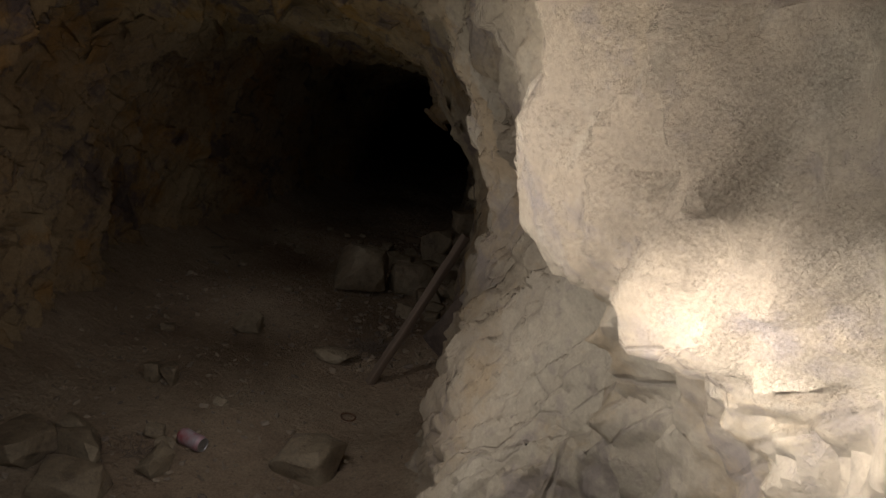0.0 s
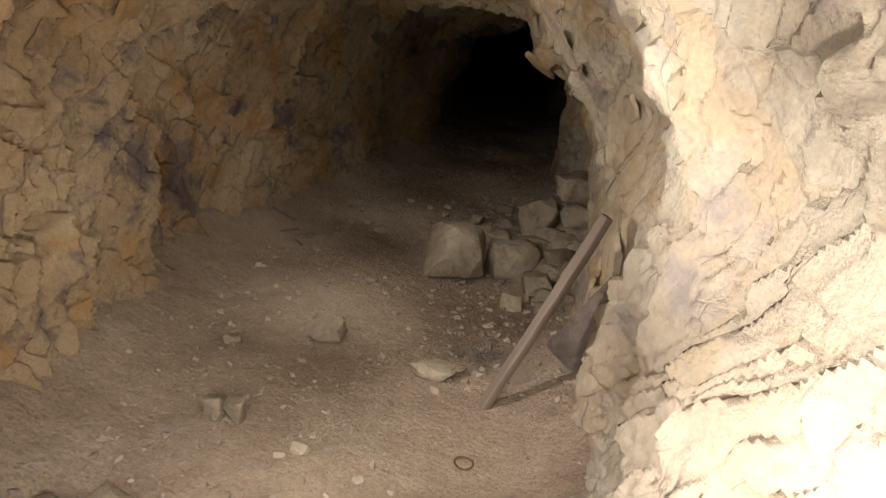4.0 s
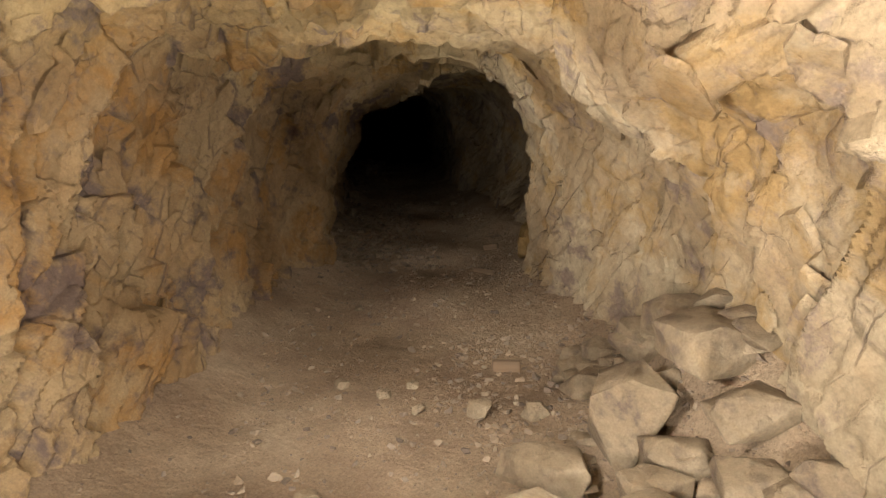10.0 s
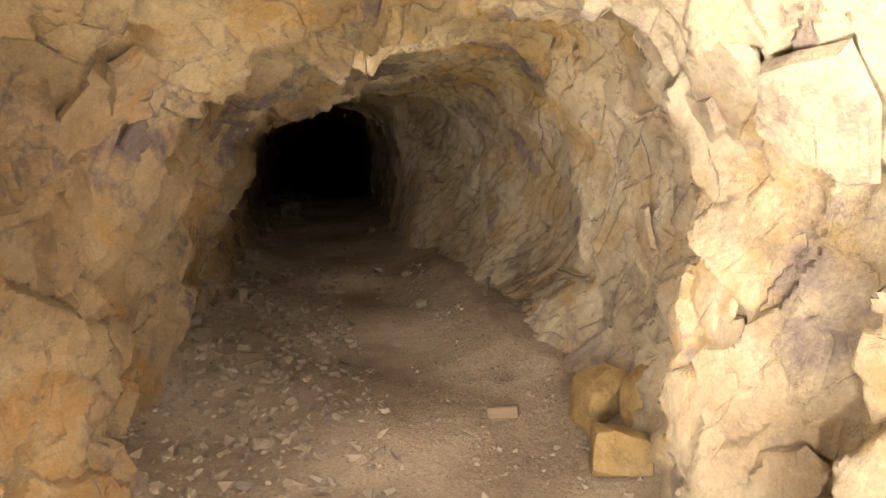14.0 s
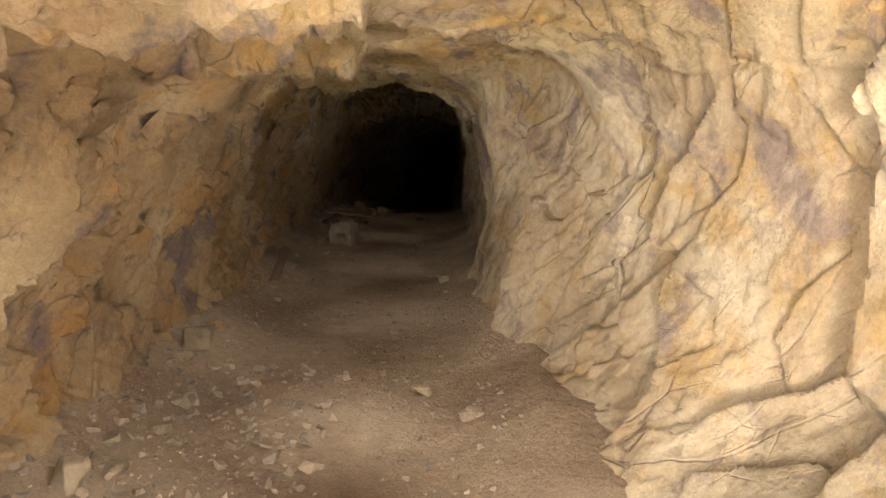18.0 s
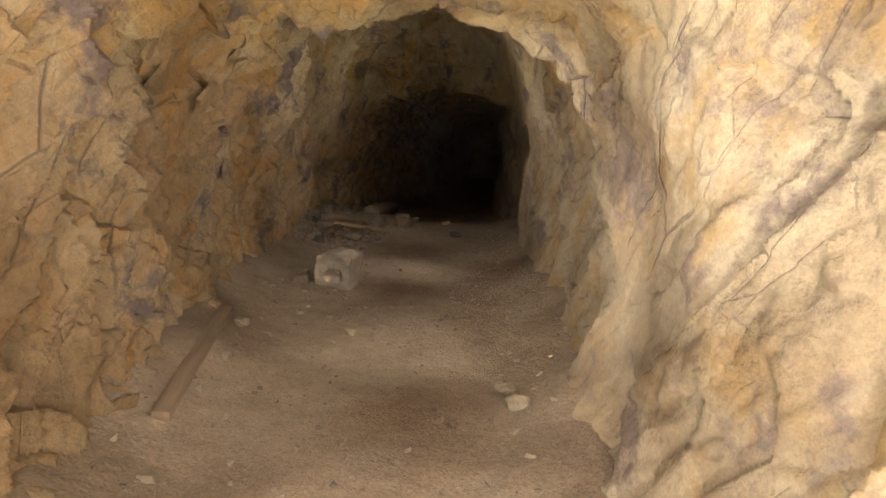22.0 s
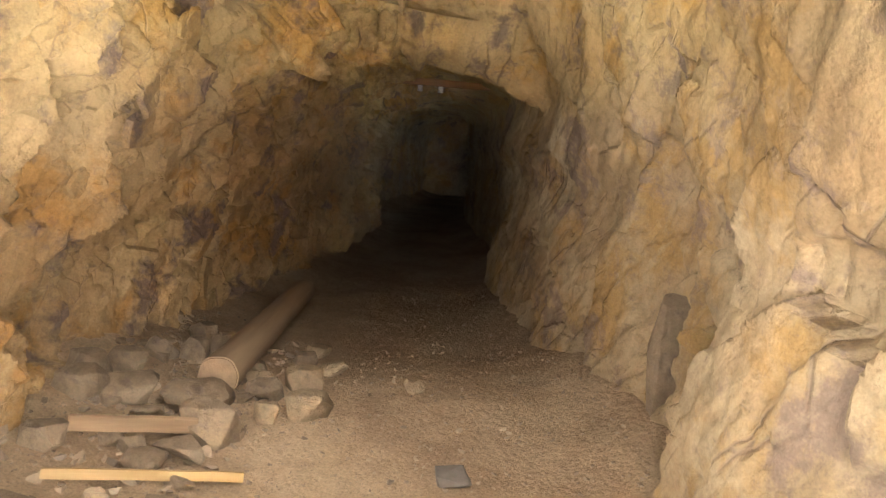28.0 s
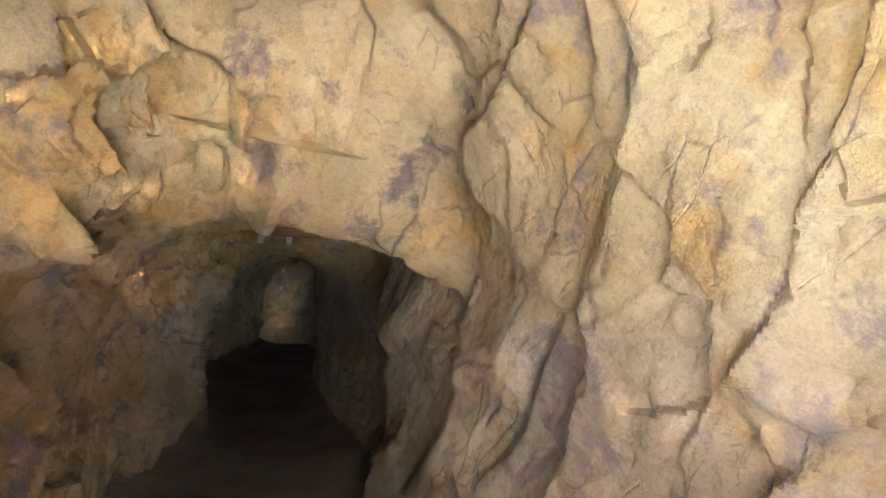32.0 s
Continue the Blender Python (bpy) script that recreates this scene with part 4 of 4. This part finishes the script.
def log():
    a, c = Vector((-0.53, 21.13, floor_z(-0.53, 21.13) + 0.10)), Vector((-0.42, 23.4, floor_z(-0.42, 23.4) + 0.11))
    ob = empty("log", along(a, c))
    half = (c - a).length / 2
    rings = [(0.088 * (1 + 0.02 * math.sin(i * 1.7)), -half + i * half / 12) for i in range(25)]
    part("trunk", lathe(rings, 36, 0.09, 3), WOOD_LOG, ob, smooth=50)
    part("sawn_end", lathe([(0.081, -half - 0.006), (0.083, -half - 0.001)], 36, 0.09, 3), WOOD_BROWN, ob, "orange-tan sawn end of the log", smooth=30)
    part("sawn_end", lathe([(0.083, half + 0.001), (0.081, half + 0.006)], 36, 0.09, 3), WOOD_BROWN, ob, smooth=30)
    tagged(ob, "bare brown round log lying across heaped rocks", "log")


log()


def can():
    x, y = -0.725, 2.47
    ob = empty("drinks_can", pose(x, y, floor_z(x, y) + 0.031, 90, 8, 62))
    prof = [(0.024, -0.061), (0.027, -0.058), (0.032, -0.048)] + [(0.033, -0.045 + 0.008 * k) for k in range(12)] + [(0.032, 0.048), (0.027, 0.058)]
    bm = lathe(prof, 28, 0.0)
    for v in bm.verts:
        dent = math.exp(-((v.co.z - 0.01) / 0.02) ** 2) * max(0.0, v.co.x / 0.033)
        v.co.x -= 0.014 * dent
        v.co.y *= 1 + 0.08 * dent
    part("body", bm, CAN_PAINT, ob, "scuffed silver and red painted wall", smooth=40)
    part("lid", lathe([(0.0275, 0.0582), (0.0285, 0.061), (0.026, 0.0612), (0.0245, 0.0575)], 28), ALUMINIUM, ob, "bare aluminium lid", smooth=40)
    part("tab", box_bmesh(0.014, 0.022, 0.0015, 0.0005), ALUMINIUM, ob).matrix_local = pose(0, 0.006, 0.0605)
    tagged(ob, "dented silver and red drinks can on the dirt", "can")


can()


def torus(big, small, n=36, k=8, wobble=0.0):
    bm = bmesh.new()
    rows = []
    for i in range(n):
        a = 2 * math.pi * i / n
        r = big * (1 + wobble * math.sin(3 * a))
        rows.append([bm.verts.new(((r + small * math.cos(2 * math.pi * j / k)) * math.cos(a), (r + small * math.cos(2 * math.pi * j / k)) * math.sin(a),
                                   small * math.sin(2 * math.pi * j / k))) for j in range(k)])
    for i in range(n):
        for j in range(k):
            bm.faces.new((rows[i][j], rows[(i + 1) % n][j], rows[(i + 1) % n][(j + 1) % k], rows[i][(j + 1) % k]))
    return bm


ring = part("ring", torus(0.034, 0.0045, wobble=0.04), STEEL, smooth=60)
ring.matrix_world = pose(-0.145, 2.92, floor_z(-0.145, 2.92) + 0.006, 4, 3, 0)
tagged(ring, "thin dark rusty ring lying on the dirt", "ring")


def tube(bm, pts, r0, r1, k=5):
    """A thin tapering stem through the points."""
    rows = []
    for i, q in enumerate(pts):
        d = (Vector(pts[min(i + 1, len(pts) - 1)]) - Vector(pts[max(i - 1, 0)])).normalized()
        u = d.orthogonal().normalized()
        w = d.cross(u)
        r = r0 + (r1 - r0) * i / (len(pts) - 1)
        rows.append([bm.verts.new(Vector(q) + (u * math.cos(2 * math.pi * j / k) + w * math.sin(2 * math.pi * j / k)) * r) for j in range(k)])
    for a, c in zip(rows[:-1], rows[1:]):
        for j in range(k):
            bm.faces.new((a[j], a[(j + 1) % k], c[(j + 1) % k], c[j]))
    bm.faces.new(rows[0][::-1])
    bm.faces.new(rows[-1])


def weed(x, y, spread, stems, seed, label, height=0.1):
    r = random.Random(seed)
    bm = bmesh.new()
    for _ in range(stems):
        a = r.uniform(0, 2 * math.pi)
        q = Vector((r.gauss(0, spread * 0.45), r.gauss(0, spread * 0.45), 0.0))
        pts, d = [q.copy()], Vector((math.cos(a), math.sin(a), r.uniform(0.1, 0.9)))
        for _ in range(5):
            d = (d + Vector((r.uniform(-0.6, 0.6), r.uniform(-0.6, 0.6), r.uniform(-0.35, 0.2)))).normalized()
            q = q + d * r.uniform(0.012, 0.03)
            q.z = min(max(q.z, 0.002), height)
            pts.append(q.copy())
        tube(bm, pts, 0.0018, 0.0007, 4)
    ob = part("dry_weed", bm, TWIG)
    ob.matrix_world = pose(x, y, floor_z(x, y) - 0.003)
    return tagged(ob, label, "dry weed")


weed(-0.12, 3.77, 0.13, 190, 1, "tangled grey-brown dry weed on the dirt")
weed(0.64, 10.18, 0.07, 50, 2, "small dark clump of dry twigs by the wall")
weed(-1.05, 3.05, 0.06, 24, 3, "a few dark dry twigs on the dirt", 0.03)
weed(-0.9, 2.35, 0.08, 30, 4, "a few dark dry twigs beside a can", 0.03)
weed(-1.35, 5.3, 0.12, 40, 5, "scattered dark dry twigs on the dirt", 0.03)


def insulator_beam(x0, x1, y, z, at, label):
    """A timber across the drift with two porcelain knobs under it."""
    ob = empty("insulator_beam", pose((x0 + x1) / 2, y, z))
    bm = box_bmesh(x1 - x0, 0.09, 0.075, 0.008, 10, 0.006, 3)
    part("beam", bm, WOOD_RED, ob, "rough red-brown timber", smooth=40)
    for x in at:
        knob = part("insulator", lathe([(0.02, 0.0), (0.026, -0.004), (0.027, -0.02), (0.022, -0.026), (0.022, -0.032), (0.027, -0.038), (0.026, -0.058), (0.018, -0.064)], 20),
                    PORCELAIN, ob, "white porcelain knob", smooth=35)
        knob.matrix_local = pose(x - (x0 + x1) / 2, -0.01, -0.0365)
        for s in (-1, 1):
            hole = part("wire_hole", lathe([(0.005, -0.002), (0.005, 0.002)], 10), HOLE, knob, "dark wire hole")
            hole.matrix_local = pose(s * 0.019, -0.019, -0.045, 90, 0, s * 45)
    tagged(ob, label, "timber beam", "beams with insulators")


insulator_beam(-0.75, 0.42, 8.03, 1.725, (-0.225, 0.0), "red-brown timber beam under the roof with two white insulators")
insulator_beam(-0.3, 1.35, 25.72, 1.84, (0.48, 0.70), "red-brown timber beam under the roof with two white insulators")


def pale_block():
    """A squared block with a broken, hollowed face."""
    bm = bmesh.new()
    bmesh.ops.create_cube(bm, size=1.0)
    bmesh.ops.subdivide_edges(bm, edges=bm.edges[:], cuts=17, use_grid_fill=True)
    for v in bm.verts:
        c = v.co.copy()
        hollow = max(0.0, 1 - ((c.x - 0.02) / 0.26) ** 2 - ((c.z + 0.14) / 0.2) ** 2) ** 0.5 if c.y < -0.2 else 0.0
        chip = max(0.0, c.x + c.z - 0.66) * 0.7 + max(0.0, -c.x + c.z - 0.62) * 0.9
        v.co = (c.x * 0.27 * (1 - 0.08 * (c.z + 0.5)), c.y * 0.24 + 0.05 * hollow * min(1.0, -c.y * 2), (c.z + 0.5) * 0.26 - 0.1 * chip)
        v.co += Vector(noise.noise_vector(c * 2.5)) * 0.016 + Vector(noise.noise_vector(c * 7)) * 0.009 + Vector(noise.noise_vector(c * 17)) * 0.004
    ob = part("squared_block", bm, CONCRETE, smooth=32)
    ob.matrix_world = pose(-0.46, 18.15, floor_z(-0.46, 18.15) - 0.015, 0, 0, -17)
    tagged(ob, "pale squared block with a hollowed broken face", "block")


pale_block()


def wire_mesh():
    ob = empty("wire_mesh", pose(-0.8, 19.95, floor_z(-0.8, 19.95) + 0.03, 14, -6, 20))
    n, step = 12, 0.024

    def at(i, j):
        x, y = (i - n / 2) * step, (j - n / 2) * step
        return (x + 0.012 * math.sin(j * 0.9), y + 0.01 * math.sin(i * 0.8), 0.03 * math.sin(x * 14 + 1) * math.cos(y * 12) + 0.02)
    for i in range(n):
        for flip in (0, 1):
            bm = bmesh.new()
            tube(bm, [at(i, j) if flip else at(j, i) for j in range(n)], 0.0016, 0.0016, 5)
            part("wire", bm, STEEL, ob, smooth=60)
    tagged(ob, "crumpled scrap of rusty wire mesh on stones", "wire mesh")


wire_mesh()
pipe = part("pipe", lathe([(0.016, -0.12), (0.022, -0.12), (0.024, -0.11), (0.024, 0.11), (0.022, 0.12), (0.016, 0.12), (0.016, 0.06)], 18), ROCK_DARK, smooth=40)
pipe.matrix_world = along((-1.12, 20.28, floor_z(-1.12, 20.28) + 0.06), (-0.93, 20.06, floor_z(-0.93, 20.06) + 0.03))
tagged(pipe, "short dark pipe lying on heaped stones", "pipe")


# ---- plates of rock that stand proud of the walls ----
def plate_bmesh(seed):
    """A flat broken plate, about 1 wide: jagged outline, tilted top, worn edge."""
    r = np.random.default_rng(seed)
    bm = bmesh.new()
    n = int(r.integers(9, 14))
    a = np.sort((np.arange(n) + r.uniform(-0.36, 0.36, n)) * 2 * math.pi / n)
    far = 0.43 + 0.1 * np.sin(a * 2 + r.uniform(0, 6)) + r.uniform(-0.09, 0.09, n)
    tilt = r.uniform(-0.22, 0.22, 2)
    rings = []
    for grow, z in ((1.1, -0.3), (1.0, 0.0), (0.88, 0.035)):
        ring_ = []
        for k in range(n):
            x, y = far[k] * grow * math.cos(a[k]), far[k] * grow * math.sin(a[k])
            ring_.append(bm.verts.new((x, y, z + (tilt[0] * x + tilt[1] * y if z > -0.1 else 0.0))))
        rings.append(ring_)
    for u, v in zip(rings[:-1], rings[1:]):
        for k in range(n):
            bm.faces.new((u[k], u[(k + 1) % n], v[(k + 1) % n], v[k]))
    bm.faces.new(rings[-1])
    bm.faces.new(rings[0][::-1])
    bmesh.ops.triangulate(bm, faces=bm.faces[:])
    return bm


def slabs(wall, a, c, count, material, y0, y1, dip):
    kinds = []
    for k in range(16):
        bm = plate_bmesh(700 + k)
        me = bpy.data.meshes.new("rock_slab")
        bm.to_mesh(me)
        bm.free()
        me.materials.append(material)
        kinds.append(me)
    rows = np.where((YS > y0) & (YS < y1))[0]
    for n in range(count):
        i, j = int(rng.choice(rows)), int(rng.integers(a, c))
        p0, out = Vector(tunnel[i, j]), Vector(nrm[i, j])
        size = 0.1 * 2.2 ** rng.uniform(0, 1)
        inward = -out
        run = Vector(dip) - inward * Vector(dip).dot(inward)
        run.normalize()
        side = inward.cross(run)
        turn = Matrix((run, side, inward)).transposed().to_4x4()
        tip = pose(0, 0, 0, rng.uniform(-15, -4), rng.uniform(-8, 8), rng.uniform(-25, 25))
        ob = new("rock_slab", kinds[n % 16])
        ob.parent = wall
        ob.matrix_world = Matrix.Translation(p0 + inward * rng.uniform(-0.01, 0.02)) @ turn @ tip @ Matrix.Diagonal((size * rng.uniform(1.2, 1.9), size, size * 0.36, 1))


slabs(wall_left, 40, SPLIT[0] + 10, 300, ROCK, 2.2, 25.0, (0.15, 0.55, 0.8))
slabs(wall_right, SPLIT[1] - 10, NV - 40, 110, ROCK, 3.2, 10.5, (0.0, 0.6, -0.75))


# ---- gravel ----
def gravel(name, spots, label):
    """Countless small stones joined in one mesh. spots: x, y, size."""
    kinds = []
    for k in range(8):
        bm = rock_bmesh(900 + k, 1.0, 0.85, 0.6, 9, 0.0, 0.0)
        bmesh.ops.triangulate(bm, faces=bm.faces[:])
        bm.verts.index_update()
        kinds.append((np.array([v.co[:] for v in bm.verts]), np.array([[v.index for v in f.verts] for f in bm.faces])))
        bm.free()
    verts, faces, base_n = [], [], 0
    z = ground(spots[:, 0], spots[:, 1])
    turn = rng.uniform(0, 6.283, len(spots))
    tip = rng.normal(0, 0.25, (len(spots), 2))
    for n, (x, y, s) in enumerate(spots):
        v, f = kinds[n % 8]
        c, sn = math.cos(turn[n]), math.sin(turn[n])
        zz = v[:, 2] + tip[n, 0] * v[:, 0] + tip[n, 1] * v[:, 1]
        verts.append(np.stack([x + s * (v[:, 0] * c - v[:, 1] * sn), y + s * (v[:, 0] * sn + v[:, 1] * c), z[n] + s * (zz - 0.15)], 1))
        faces.append(f + base_n)
        base_n += len(v)
    me = bpy.data.meshes.new(name)
    v, f = np.concatenate(verts), np.concatenate(faces)
    me.vertices.add(len(v))
    me.vertices.foreach_set("co", v.astype(np.float32).ravel())
    me.loops.add(f.size)
    me.loops.foreach_set("vertex_index", f.astype(np.int32).ravel())
    me.polygons.add(len(f))
    me.polygons.foreach_set("loop_start", np.arange(0, f.size, 3, dtype=np.int32))
    me.polygons.foreach_set("use_smooth", np.zeros(len(f), bool))
    me.update(calc_edges=True)
    me.materials.append(GRIT)
    return tagged(new(name, me), label, "gravel", kind="stuff")


def grit_material():
    mat, t, bsdf = nodes_of("grit")
    isl = t.nodes.new("ShaderNodeNewGeometry").outputs["Random Per Island"]
    c = ramp(t, isl, [(0.0, (0.15, 0.115, 0.09)), (0.4, (0.26, 0.205, 0.15)), (0.85, (0.28, 0.215, 0.15)), (1.0, (0.325, 0.258, 0.185))])
    c = mix(t, 0.4, c, ramp(t, noise_tex(t, coords(t), 90.0, 4, 0.7), [(0.3, grey(0.3)), (0.7, grey(0.7))]), "OVERLAY")
    t.links.new(c, bsdf.inputs["Base Color"])
    bsdf.inputs["Roughness"].default_value = 0.92
    return mat


GRIT = grit_material()


def scatter(n, x0, x1, y0, y1, small, large):
    x, y = rng.uniform(x0, x1, n), rng.uniform(y0, y1, n)
    s = small * (large / small) ** (rng.uniform(0, 1, n) ** 2.2)
    lf, rf = smoothed(LEFT_FOOT, y), smoothed(RIGHT_FOOT, y)
    keep = (x > lf - 0.05) & (x < rf + 0.05)
    return np.stack([x, y, s], 1)[keep]


gravel("floor_gravel", np.concatenate([
    scatter(11000, -1.8, 1.2, 0.8, 24.0, 0.004, 0.028),
    scatter(1500, -0.3, 0.7, 3.4, 7.2, 0.01, 0.05),
    scatter(1300, -1.3, 0.5, 5.5, 9.2, 0.008, 0.045),
    scatter(900, -1.5, -0.2, 1.8, 5.0, 0.008, 0.04),
    scatter(1200, -0.9, 0.8, 13.5, 18.8, 0.006, 0.04),
    scatter(2600, -1.2, 0.0, 9.2, 14.0, 0.012, 0.065),
    scatter(2600, -1.1, 1.2, 18.8, 22.2, 0.005, 0.022),
    scatter(900, -1.1, -0.3, 19.3, 22.4, 0.012, 0.06),
    scatter(900, 0.2, 1.1, 9.0, 13.5, 0.008, 0.04)]), "scattered grit and small broken stones on dirt")
